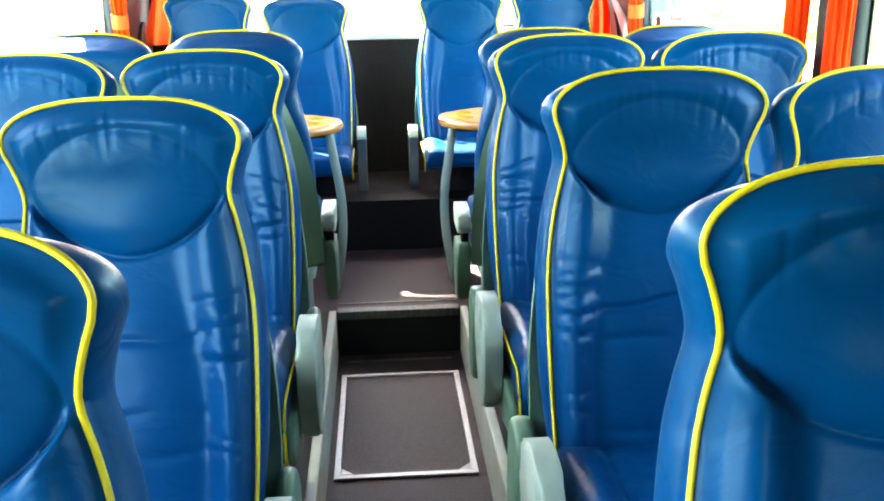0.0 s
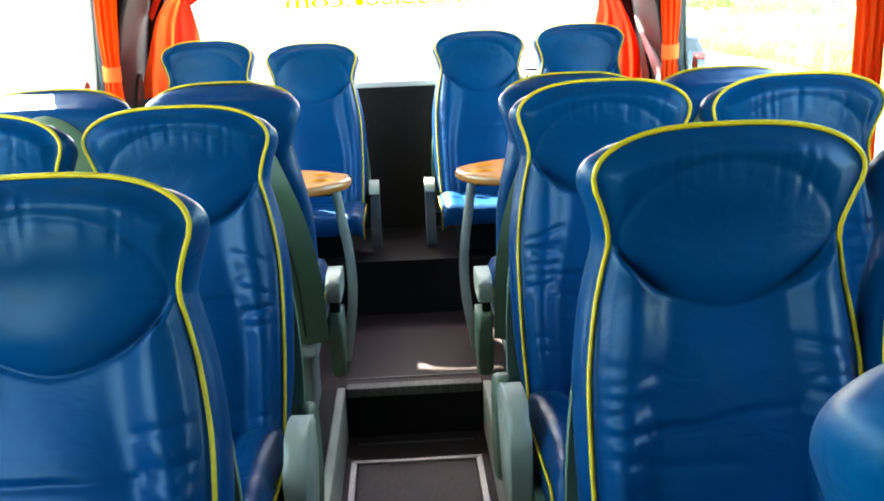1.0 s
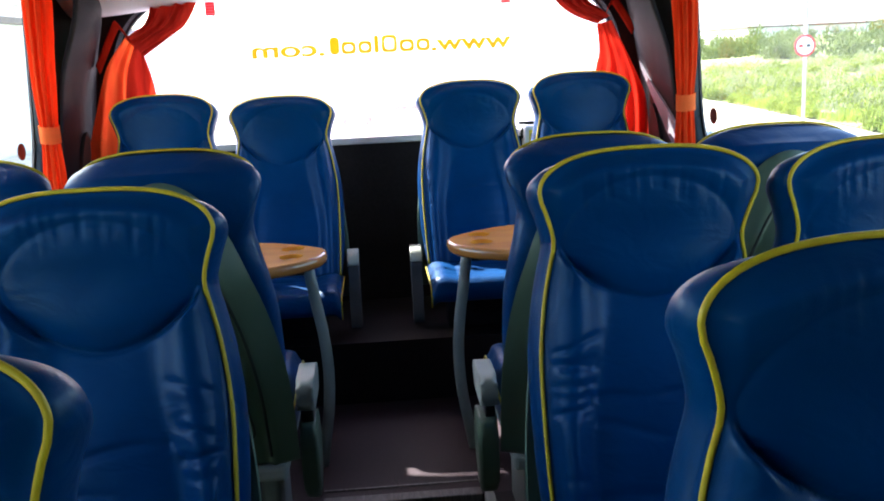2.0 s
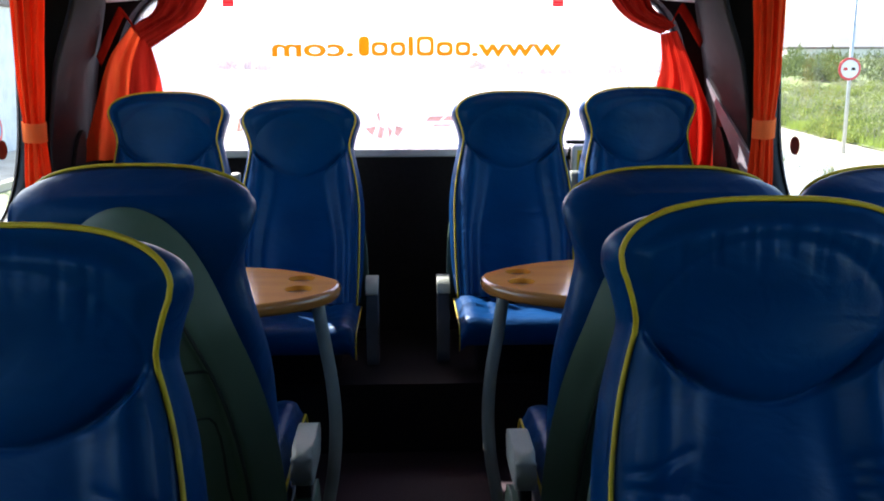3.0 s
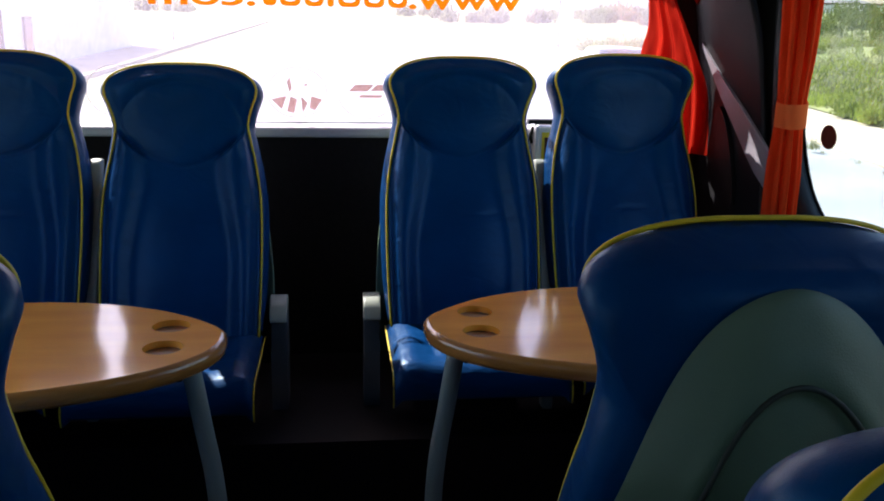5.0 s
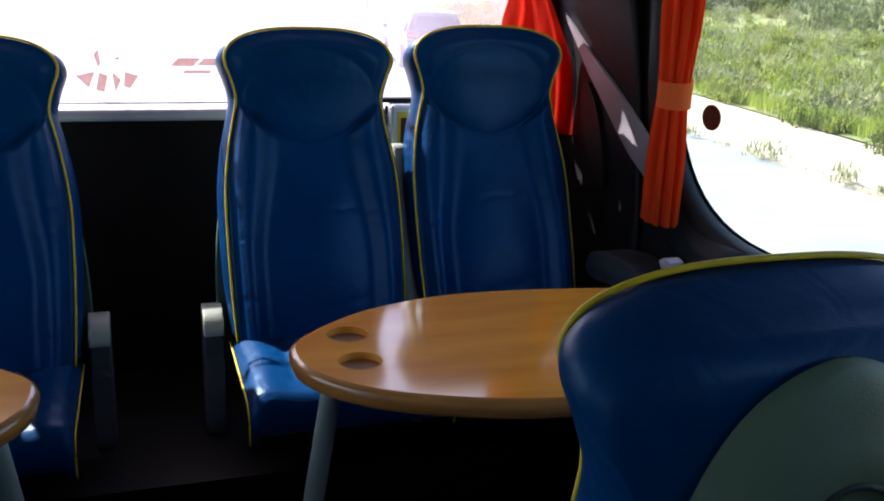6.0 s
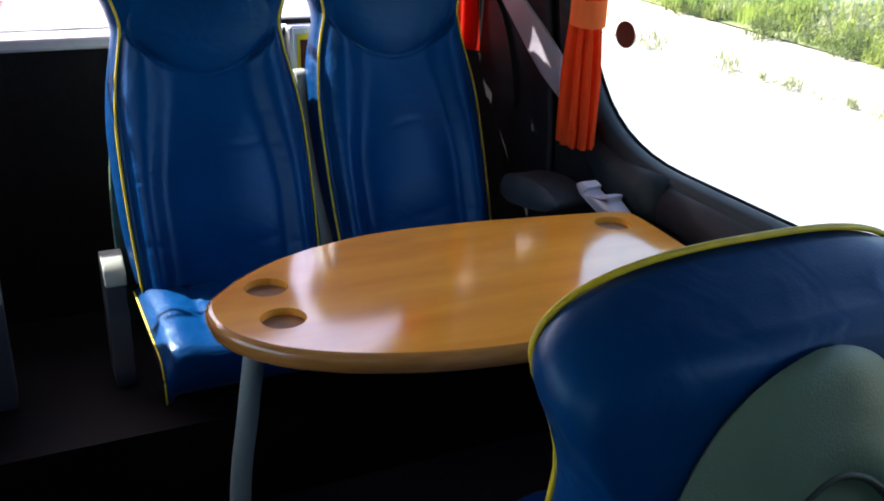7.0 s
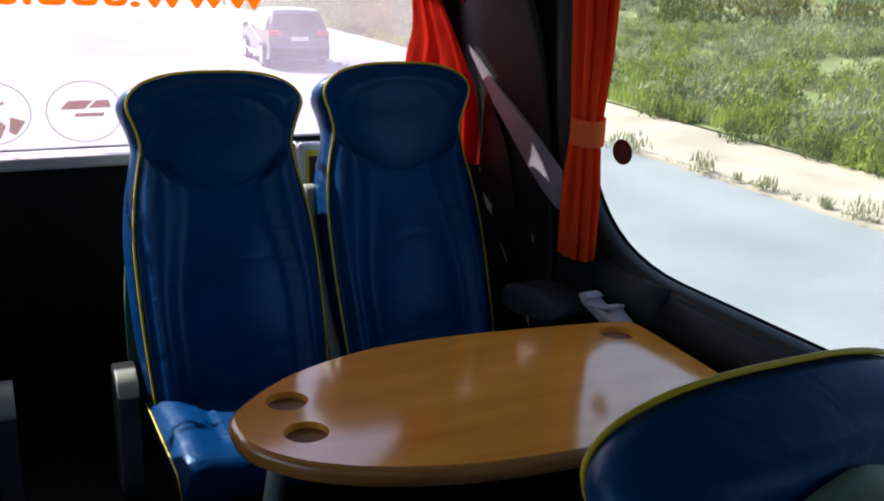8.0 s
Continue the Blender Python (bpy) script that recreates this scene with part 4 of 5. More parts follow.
def coach_table(sx, dx, dy):
    root = tagged(new("coach_table"), "varnished wooden fold-out table with round cup recesses on a grey leg", "table", "tables")
    TOP = 0.715 - DECK
    root.location = (dx, dy, DECK)
    line = fine(table_outline())
    holes = [circle(cx, cy, 0.035) for cx, cy in CUPS]
    bm = bmesh.new()
    edges = []
    for lp in [line] + holes:
        vs = [bm.verts.new((p[0] * sx, p[1], TOP)) for p in lp]
        edges += [bm.edges.new((vs[i], vs[(i + 1) % len(vs)])) for i in range(len(vs))]
    bmesh.ops.triangle_fill(bm, use_beauty=True, use_dissolve=False, edges=edges)
    for lp in holes:
        for i in range(len(lp)):
            a, b = lp[i], lp[(i + 1) % len(lp)]
            bm.faces.new([bm.verts.new(q) for q in ((a[0] * sx, a[1], TOP), (b[0] * sx, b[1], TOP), (b[0] * sx, b[1], TOP - 0.013), (a[0] * sx, a[1], TOP - 0.013))])
    bmesh.ops.remove_doubles(bm, verts=bm.verts, dist=0.0002)
    top = part("tabletop", bm, WOOD, root, "glossy honey-coloured wood")
    prof = [(0.0, 0.0), (0.006, -0.002), (0.010, -0.008), (0.011, -0.018), (0.008, -0.028), (0.0, -0.033), (-0.05, -0.033)]
    v, f = [], []
    N = len(line)
    cx, cy = 0.64, 4.47
    for i, p in enumerate(line):
        a, b = Vector(line[i - 1]), Vector(line[(i + 1) % N])
        d = (b - a).normalized()
        nrm = Vector((d.y, -d.x))
        if nrm.dot(Vector((p[0] - cx, p[1] - cy))) < 0:
            nrm = -nrm
        for o, dz in prof:
            v.append(((p[0] + nrm.x * o) * sx, p[1] + nrm.y * o, TOP + dz))
    m = len(prof)
    for i in range(N):
        for k in range(m - 1):
            q = (i * m + k, ((i + 1) % N) * m + k, ((i + 1) % N) * m + k + 1, i * m + k + 1)
            f.append(q if sx < 0 else q[::-1])
    put_part("edge_band", mesh_of("edge_band", v, f, WOOD_EDGE), top, "rounded lacquered edge")
    bm = bmesh.new()
    prism(bm, [(p[0] * sx, p[1]) for p in line][:: 1 if sx > 0 else -1], TOP - 0.034, TOP - 0.0335, "z")
    part("underside", bm, WOOD_EDGE, top)
    for cx_, cy_ in CUPS:
        bm = bmesh.new()
        prism(bm, circle(cx_ * sx, cy_, 0.036), TOP - 0.0165, TOP - 0.0125, "z")
        part("cup_recess", bm, WOOD_CUP, top, "round cup recess, its wood darkened for shade")
    # slim bent leg under the aisle end
    bend = [(0.05, 0.250), (0.12, 0.238), (0.24, 0.219), (0.36, 0.212), (0.47, 0.219), (0.57, 0.234), (0.66, 0.247), (0.68, 0.25)]
    v, f = tube([(curve_at(bend, 0.05 + 0.63 * i / 28) * sx, 4.43, 0.05 + 0.63 * i / 28 - DECK) for i in range(29)], 0.017, 14, flat=0.7)
    put_part("leg", mesh_of("leg", v, f, ARM_GREY), root, "slim bent grey steel leg")
    bm = bmesh.new()
    box(bm, *sorted((0.26 * sx, 0.42 * sx)), 4.40, 4.48, TOP - 0.05, TOP - 0.034, 0.004)
    part("bracket", bm, BLACK, root)
    bm = bmesh.new()
    box(bm, *sorted((1.0 * sx, 1.10 * sx)), 4.28, 4.6, TOP - 0.07, TOP - 0.034, 0.006)
    part("wall_bracket", bm, BLACK, root)
    return root


coach_table(1, 0.006, 0.034)
coach_table(-1, 0.028, -0.02)


# ---- curtains ----
def side_curtain(sx, y_mid, tie=True, x=1.075, size=1.0):
    """A curtain drawn together into a bunch of folds."""
    root = tagged(new("side_curtain"), "orange pleated curtain gathered beside a coach window", "curtain", "side curtains")
    FOLDS = 9

    def girth(z):
        g = 1.0 + 0.35 * smoothstep(1.15, 1.62, z)
        return g * (0.80 + 0.20 * smoothstep(0.0, 0.16, abs(z - 1.08))) if tie else g

    def fn(u, v):
        z = 0.795 + 0.89 * v
        a = 2 * math.pi * u
        r = 1 + 0.20 * math.sin(FOLDS * a + 1.3 * math.sin(2.1 * v)) + 0.08 * math.sin(17 * a + 4 * v)
        k = girth(z) * r * size
        return sx * (x + 0.028 * k * math.cos(a)) - sx * 0.012 * smoothstep(1.2, 1.6, z), y_mid + 0.046 * k * math.sin(a) + 0.006 * math.sin(4 * v + sx), z
    v, f = sheet(fn, 126, 36, 0.0)
    put_part("cloth", mesh_of("curtain", v, f, ORANGE), root, "orange woven cloth")
    if tie:
        def band(u, v):
            a = 2 * math.pi * u
            return sx * (x + 0.031 * math.cos(a)), y_mid + 0.048 * math.sin(a), 1.052 + 0.056 * v + 0.004 * math.sin(a + 1)
        v, f = sheet(band, 30, 3, 0.0)
        put_part("tie_band", mesh_of("tie_band", v, f, BAND), root, "orange cloth band")
    return root


for sx in (-1, 1):
    side_curtain(sx, 4.885)
    side_curtain(sx, 3.31, False, 1.07, 0.8)
    side_curtain(sx, 3.07, False, 1.07, 0.8)


def rear_curtain(sx):
    """A swag swept aside to a tie on the corner lining, and the tail that hangs from it to the sill."""
    root = tagged(new("rear_curtain"), "red curtain tied back at the corner of the rear window", "curtain", "rear curtains")
    UP_IN = [(0.0, 0.866, 1.322), (0.35, 0.761, 1.393), (0.7, 0.695, 1.447), (1.0, 0.625, 1.575)]
    UP_OUT = [(0.0, 0.935, 1.392), (0.35, 0.898, 1.415), (0.7, 0.845, 1.455), (1.0, 0.80, 1.58)]
    LOW_IN = [(0.0, 0.866, 1.322), (0.25, 0.852, 1.253), (0.5, 0.844, 1.171), (1.0, 0.85, 0.945)]
    LOW_OUT = [(0.0, 0.935, 1.392), (0.25, 1.01, 1.282), (0.55, 1.06, 1.108), (1.0, 1.10, 0.94)]
    STRAP = [(0.0, 0.885, 1.345), (0.25, 0.935, 1.42), (0.42, 0.952, 1.415), (1.0, 1.03, 1.262)]
    if sx > 0:
        UP_IN = [(0.0, 0.896, 1.366), (0.35, 0.808, 1.403), (0.7, 0.74, 1.458), (1.0, 0.665, 1.575)]
        UP_OUT = [(0.0, 0.948, 1.395), (0.35, 0.902, 1.43), (0.7, 0.862, 1.462), (1.0, 0.82, 1.58)]
        LOW_IN = [(0.0, 0.896, 1.366), (0.25, 0.906, 1.259), (0.5, 0.892, 1.176), (1.0, 0.885, 0.90)]
        LOW_OUT = [(0.0, 0.955, 1.378), (0.3, 1.045, 1.184), (0.6, 1.085, 1.07), (1.0, 1.10, 0.90)]
        STRAP = [(0.0, 0.912, 1.375), (0.25, 0.94, 1.43), (0.42, 0.955, 1.432), (1.0, 1.026, 1.318)]

    def surface(a, b, tight, wrap_in=0.0):
        def fn(u, v):
            ia, ib = [(k, p) for k, p, q in a], [(k, q) for k, p, q in a]
            oa, ob_ = [(k, p) for k, p, q in b], [(k, q) for k, p, q in b]
            x = curve_at(ia, v) * (1 - u) + curve_at(oa, v) * u
            z = curve_at(ib, v) * (1 - u) + curve_at(ob_, v) * u
            grow = tight + (1 - tight) * smoothstep(0, 0.6, v)
            fold = 0.016 * math.sin(u * 2 * math.pi * 3.5 + 1.5 * v) + 0.006 * math.sin(u * 33 + 5 * v + sx)
            return sx * x, 5.425 + fold * grow + 0.02 * v - wrap_in * u * u * v, z
        return fn
    v, f = sheet(surface(UP_IN, UP_OUT, 0.4), 48, 24, 0.0)
    put_part("swag", mesh_of("curtain", v, f, DENSE_RED), root, "red woven cloth")
    low = surface(LOW_IN, LOW_OUT, 0.4, 0.10 if sx < 0 else 0.03)
    v, f = sheet(lambda u, v: low(0.52 * u, v), 32, 40, 0.0)
    put_part("tail", mesh_of("curtain", v, f, RED), root, "red woven cloth in several folds")
    # the left outer half takes the brighter red that stands for daylight
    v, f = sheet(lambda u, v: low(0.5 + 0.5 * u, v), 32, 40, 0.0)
    put_part("tail_edge", mesh_of("curtain", v, f, LIT_RED if sx < 0 else RED), root, "thin red cloth, daylight put into its colour on the left")

    def strap(u, v):
        x = curve_at([(k, p) for k, p, q in STRAP], u)
        z = curve_at([(k, q) for k, p, q in STRAP], u)
        return sx * (x + 0.014 * v), 5.385 + 0.012 * math.sin(3 * u), z + 0.032 * v
    v, f = sheet(strap, 24, 3, 0.003)
    put_part("tie_band", mesh_of("tie_band", v, f, RED), root, "red cloth band")


rear_curtain(-1)
rear_curtain(1)


# ---- fittings at the rear ----
for sx in (-1, 1):
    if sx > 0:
        # right side only: strip laid on the lining in place of a sunlit streak
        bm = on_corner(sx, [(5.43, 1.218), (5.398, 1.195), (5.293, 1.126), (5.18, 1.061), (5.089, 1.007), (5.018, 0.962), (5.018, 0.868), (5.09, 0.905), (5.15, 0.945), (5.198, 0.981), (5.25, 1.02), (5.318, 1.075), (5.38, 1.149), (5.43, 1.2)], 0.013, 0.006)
        tagged(part("lining_sun_strip", bm, SUNLIT_GREY, None), "pale diagonal strip painted as sunlight on the corner lining", "trim", "", "structure")
    bm = on_corner(sx, fine([(5.345, 1.01), (5.33, 1.045), (5.30, 1.045), (5.25, 0.985), (5.21, 0.905), (5.19, 0.84), (5.191, 0.80), (5.225, 0.815), (5.27, 0.865), (5.325, 0.945)], 5), 0.014, 0.012)
    tagged(part("anchor_cover", bm, BLACK, None, "", False), "black almond-shaped plastic cover on the corner lining", "cover", "anchor covers")
    bm = bmesh.new()      # round button
    bmesh.ops.create_uvsphere(bm, u_segments=16, v_segments=8, radius=0.011, matrix=Matrix.Translation((sx * 1.075, 5.40, 1.285)) @ Matrix.Diagonal((0.5, 1, 1.3, 1)))
    tagged(part("button_cap", bm, TRIM_LILAC, None, "", True), "small pale button on the corner lining", "button", "buttons")
    # moulded elbow rest and small hook on the side ledge
    bm = bmesh.new()
    prism(bm, fine([(5.10, 0.665), (4.99, 0.692), (4.90, 0.69), (4.86, 0.665), (4.94, 0.63), (5.10, 0.61)], 5), sx * 1.02, sx * 1.11, "x", 0.014, 3)
    tagged(part("elbow_rest", bm, ARM_DARK, None, "", True), "dark moulded elbow rest on the side wall", "armrest", "elbow rests")
    bm = bmesh.new()
    prism(bm, rounded([(4.838, 0.724), (4.815, 0.737), (4.788, 0.732), (4.800, 0.721), (4.772, 0.715), (4.745, 0.729), (4.713, 0.737), (4.722, 0.722), (4.69, 0.712), (4.65, 0.692), (4.69, 0.676), (4.76, 0.692), (4.82, 0.708)], 0.006, 3), sx * 1.05, sx * 1.085, "x", 0.003, 2)
    tagged(part("wall_hook", bm, TRIM_LILAC, None, "", True), "pale plastic hook on the side wall", "hook", "wall hooks")

# emergency box on the sill
box_root = tagged(new("emergency_box"), "silver-topped box with a yellow label on the rear sill", "box")
bm = bmesh.new()
box(bm, 0.592, 0.735, 5.40, 5.487, 0.80, 0.985, 0.008)
part("case", bm, METAL, box_root, "scuffed silver case")
bm = bmesh.new()
box(bm, 0.600, 0.735, 5.396, 5.40, 0.82, 0.980, 0.002, 1)
part("label_border", bm, POD, box_root, "white border of the label")
bm = bmesh.new()
box(bm, 0.609, 0.724, 5.393, 5.396, 0.83, 0.966, 0.001, 1)
part("label_plate", bm, YELLOW, box_root, "yellow label")
for a, b, c, d in ((0.617, 0.712, 0.938, 0.952), (0.617, 0.631, 0.84, 0.9375), (0.698, 0.712, 0.84, 0.9375)):
    bm = bmesh.new()
    box(bm, a, b, 5.390, 5.393, c, d)
    part("label_bar", bm, STICK_BROWN, box_root)
v, f = tube([(0.592, 5.44, 0.93), (0.585, 5.44, 0.95), (0.592, 5.44, 0.972), (0.61, 5.44, 0.975)], 0.006, 8)
put_part("catch", mesh_of("catch", v, f, BLACK), box_root)
bm = bmesh.new()
box(bm, 0.575, 0.73, 5.42, 5.45, 0.986, 0.998, 0.003)
part("top_bar", bm, BLACK, box_root, "dark bar across the top")

# film and labels on the rear glass; written to be read from outside
GY = BACK_Y + 0.0935


def letters(text, x0, z0, size, name):
    """Flat lettering whose first character stands at x0 and that runs towards -x."""
    cu = bpy.data.curves.new(name, "FONT")
    cu.body, cu.size, cu.extrude = text, size, 0.0008
    cu.offset = size * 0.02
    tmp = new("tmp_text", cu)
    dg = bpy.context.evaluated_depsgraph_get()
    me = bpy.data.meshes.new_from_object(tmp.evaluated_get(dg))
    bpy.data.objects.remove(tmp)
    wide = max(v.co.x for v in me.vertices)
    me.transform(Matrix(((-1, 0, 0, x0), (0, 0, 1, GY), (0, 1, 0, z0), (0, 0, 0, 1))))
    me.flip_normals()
    me.materials.clear()
    return me, wide


web = tagged(new("window_lettering"), "orange film lettering on the rear glass, mirrored from inside", "lettering")
Z0, SIZE, X_RIGHT, X_LEFT = 1.294, 0.088, 0.577, -0.48


def stretched(text, xa, xb, name):
    me, wide = letters(text, 0.0, Z0, SIZE, name)
    xs = [v.co.x for v in me.vertices]
    lo, hi = min(xs), max(xs)
    for v in me.vertices:
        v.co.x = xa + (v.co.x - hi) * (xa - xb) / (hi - lo)
    me.materials.append(STICK_ORANGE)
    put_part(name, me, web)


stretched("www.", X_RIGHT, 0.247, "letters")
stretched(".com", -0.186, X_LEFT, "letters")
# the name in between, as plain outlined shapes of the letters' size
STROKE = 0.0125
for xa, xb, h in ((0.242, 0.187, 0.05), (0.177, 0.118, 0.05), (0.108, 0.045, 0.07), (0.033, 0.015, 0.07), (0.005, -0.05, 0.05), (-0.06, -0.119, 0.05), (-0.127, -0.166, 0.07)):
    bm = bmesh.new()
    wide, r_ = xa - xb, min(0.02, (xa - xb) / 2.2)
    rim = rounded([(xb, Z0), (xa, Z0), (xa, Z0 + h), (xb, Z0 + h)], r_, 5)
    if wide > 0.045:
        hole = rounded([(xb + STROKE, Z0 + STROKE), (xa - STROKE, Z0 + STROKE), (xa - STROKE, Z0 + h - STROKE), (xb + STROKE, Z0 + h - STROKE)], r_ - 0.006, 5)
        bm = pierced_wall(rim, [hole], GY - 0.001, GY + 0.001, "y")
    else:
        prism(bm, rim, GY - 0.001, GY + 0.001, "y")
    part("letter_shape", bm, STICK_ORANGE, web)

for x in (-0.63, 0.56):
    root = tagged(new("glass_label"), "small red label stuck on the rear glass", "label", "red labels")
    bm = bmesh.new()
    box(bm, x - 0.02, x + 0.02, GY - 0.001, GY + 0.001, 1.468, 1.522)
    part("label_film", bm, STICK_RED, root)
    for k in range(4):
        bm = bmesh.new()
        box(bm, x - 0.014, x + 0.014, GY - 0.0025, GY - 0.0015, 1.476 + 0.011 * k, 1.479 + 0.011 * k)
        part("text_bar", bm, TRIM_LILAC, root)


def pictogram(x, z, shapes, caption=""):
    root = tagged(new("pictogram_sticker"), "round outlined pictogram on the rear glass", "sticker", "pictograms")
    ring = [(x + 0.085 * math.cos(a), GY, z + 0.072 * math.sin(a)) for a in [2 * math.pi * i / 48 for i in range(48)]]
    v, f = tube(ring, 0.0018, 5, True)
    put_part("outline", mesh_of("outline", v, f, PRINT_GREY), root, "thin grey outline")
    for pts in shapes:
        bm = bmesh.new()
        prism(bm, [(x + p[0], z + p[1]) for p in pts], GY - 0.001, GY + 0.001, "y")
        part("shape", bm, PRINT_BROWN, root, "brown pictogram shape")
    if caption:
        me, wide = letters(caption, x + 0.022, z - 0.098, 0.022, "caption")
        me.materials.append(PRINT_GREY)
        put_part("caption", me, root, "small grey capitals")
    else:
        for k in range(4):
            bm = bmesh.new()
            box(bm, x - 0.03 + 0.016 * k, x - 0.02 + 0.016 * k, GY - 0.001, GY + 0.001, z - 0.098, z - 0.084)
            part("text_bar", bm, PRINT_GREY, root)


pictogram(0.128, 1.05, [[(-0.055, 0.006), (-0.035, 0.026), (0.02, 0.026), (0.0, 0.006)], [(0.008, 0.008), (0.028, 0.026), (0.055, 0.026), (0.06, 0.008)], [(-0.025, -0.012), (0.04, -0.012), (0.045, -0.004), (-0.02, -0.004)]], "DVD")
pictogram(-0.075, 1.052, [[(-0.075, -0.02), (-0.03, -0.01), (-0.045, -0.05)], [(-0.02, -0.012), (0.0, -0.02), (-0.01, -0.06), (-0.03, -0.055)], [(0.01, -0.01), (0.03, -0.03), (0.015, -0.062)], [(0.04, -0.01), (0.072, -0.02), (0.05, -0.052), (0.035, -0.045)], [(-0.03, 0.03), (-0.02, 0.045), (-0.015, 0.01), (-0.022, 0.0)], [(0.015, 0.02), (0.03, 0.028), (0.028, 0.018)]])
pictogram(-0.58, 1.052, [[(-0.04, -0.03), (-0.03, 0.02), (-0.022, 0.02), (-0.03, -0.03)], [(0.0, -0.03), (0.01, 0.02), (0.018, 0.02), (0.01, -0.03)], [(-0.03, -0.03), (-0.004, 0.02), (0.002, 0.02), (-0.022, -0.03)]])
pictogram(0.33, 1.052, [[(-0.05, -0.02), (0.0, 0.03), (0.05, -0.02)]])

# ceiling fittings near the rear window
for x, y0, y1 in ((-0.74, 4.7, 5.22), (0.74, 4.7, 5.22), (-0.34, 4.6, 5.1), (0.34, 4.6, 5.1)):
    root = tagged(new("ceiling_pod"), "long rounded pale lamp pod moulded under the ceiling", "ceiling light", "ceiling lamp pods")

    def pod(u, v):
        a, t = 2 * math.pi * u, v
        y = y0 + (y1 - y0) * t
        r = math.sqrt(max(0.0, 1 - max(0.0, abs(2 * t - 1) - 0.7) ** 2 / 0.09)) + 0.001
        z = roof_line((x + 1.13) / 2.26, (y - FRONT_Y) / (BACK_Y - FRONT_Y))[2]
        return x + 0.075 * r * math.cos(a), y, z - 0.028 + 0.03 * r * math.sin(a)
    v, f = sheet(pod, 28, 40, 0.0)
    put_part("housing", mesh_of("housing", v, f, POD), root, "pale grey housing")
    bm = bmesh.new()
    ye = y1 - 0.16
    z = roof_line((x + 1.13) / 2.26, (ye - FRONT_Y) / (BACK_Y - FRONT_Y))[2]
    bmesh.ops.create_uvsphere(bm, u_segments=20, v_segments=10, radius=0.028, matrix=Matrix.Translation((x, ye, z - 0.055)) @ Matrix.Diagonal((1, 1, 0.35, 1)))
    part("lens", bm, TRIM_LILAC, root, "small round lens", True)


# ---- outside: road, pavement, scrub, hills ----
def foliage(name, colour, colour2, scale):
    """Thin leaves, dappled in two sizes, that let some daylight through."""
    m = cloth(name, colour, colour2, 0.35)
    for n in m.node_tree.nodes:
        if n.bl_idname == "ShaderNodeMapping":
            n.inputs["Scale"].default_value = (scale, scale, scale)
        if n.bl_idname == "ShaderNodeTexNoise":
            n.inputs["Detail"].default_value = 9.0
            n.inputs["Roughness"].default_value = 0.7
    return m


ASPHALT = material("sunlit_asphalt", (0.25, 0.265, 0.27), 0.85, colour2=(0.19, 0.205, 0.212), scale=0.35, bump=0.3, bump_scale=30, detail=8)
PAVING = material("pale_paving", (0.46, 0.405, 0.31), 0.9, colour2=(0.33, 0.285, 0.215), scale=0.8, bump=0.3, bump_scale=20, detail=8)
EARTH = material("dry_grass_earth", (0.25, 0.26, 0.10), 0.95, colour2=(0.11, 0.15, 0.04), scale=0.35, bump=0.6, bump_scale=8, detail=9)
HILL = material("far_scrub", (0.27, 0.24, 0.225), 0.95, colour2=(0.17, 0.16, 0.145), scale=0.02, bump=0.5, bump_scale=0.3, detail=9)
HILL_GREEN = material("far_green_scrub", (0.24, 0.25, 0.15), 0.95, colour2=(0.15, 0.17, 0.1), scale=0.02, bump=0.5, bump_scale=0.3, detail=9)
PAINT_WHITE = material("white_paint", (0.8, 0.8, 0.78), 0.6, scale=3)
PAINT_BLUE = material("blue_paint", (0.05, 0.25, 0.6), 0.5, scale=5)
SHUTTER = material("green_shutter", (0.03, 0.05, 0.032), 0.6, colour2=(0.045, 0.035, 0.022), scale=0.8)
PAINT_RED = material("red_paint", (0.6, 0.02, 0.03), 0.5, scale=5)
GALV = material("galvanised_steel", (0.55, 0.57, 0.58), 0.5, 0.6, scale=4)
PLASTER = material("pale_render", (0.72, 0.68, 0.62), 0.9, colour2=(0.62, 0.58, 0.53), scale=0.4, bump=0.1, bump_scale=15)
ROOFING = material("brown_roofing", (0.16, 0.12, 0.1), 0.85, scale=1.0)
WINDOW_DARK = material("far_window_glass", (0.05, 0.06, 0.07), 0.1, scale=2)
LEAF = foliage("scrub_leaf", (0.33, 0.37, 0.085), (0.10, 0.14, 0.032), 0.8)
LEAF_DRY = foliage("dry_stalk", (0.36, 0.36, 0.2), (0.17, 0.19, 0.09), 0.6)
LEAF_STALK = foliage("stalk_leaf", (0.42, 0.48, 0.09), (0.2, 0.28, 0.05), 0.7)
LEAF_DARK = foliage("bush_leaf", (0.16, 0.19, 0.055), (0.07, 0.095, 0.027), 0.6)
FLOWER = material("yellow_flower", (0.75, 0.62, 0.04), 0.7, scale=3)

bm = bmesh.new()
box(bm, -2500, 2500, -2500, 2500, ROAD - 3.0, ROAD - 0.06)
structure("ground", bm, EARTH, "dry grassy ground reaching to the horizon", "ground")


def kerb_x(y):
    """Where the right kerb runs; the road bends gently away behind the coach."""
    return 10.0 + 0.10 * max(0, y - 14) - 0.0012 * max(0, y - 28) ** 2 + 0.0011 * max(0, y - 60) ** 2


YS = [-60 + 4 * i for i in range(50)]


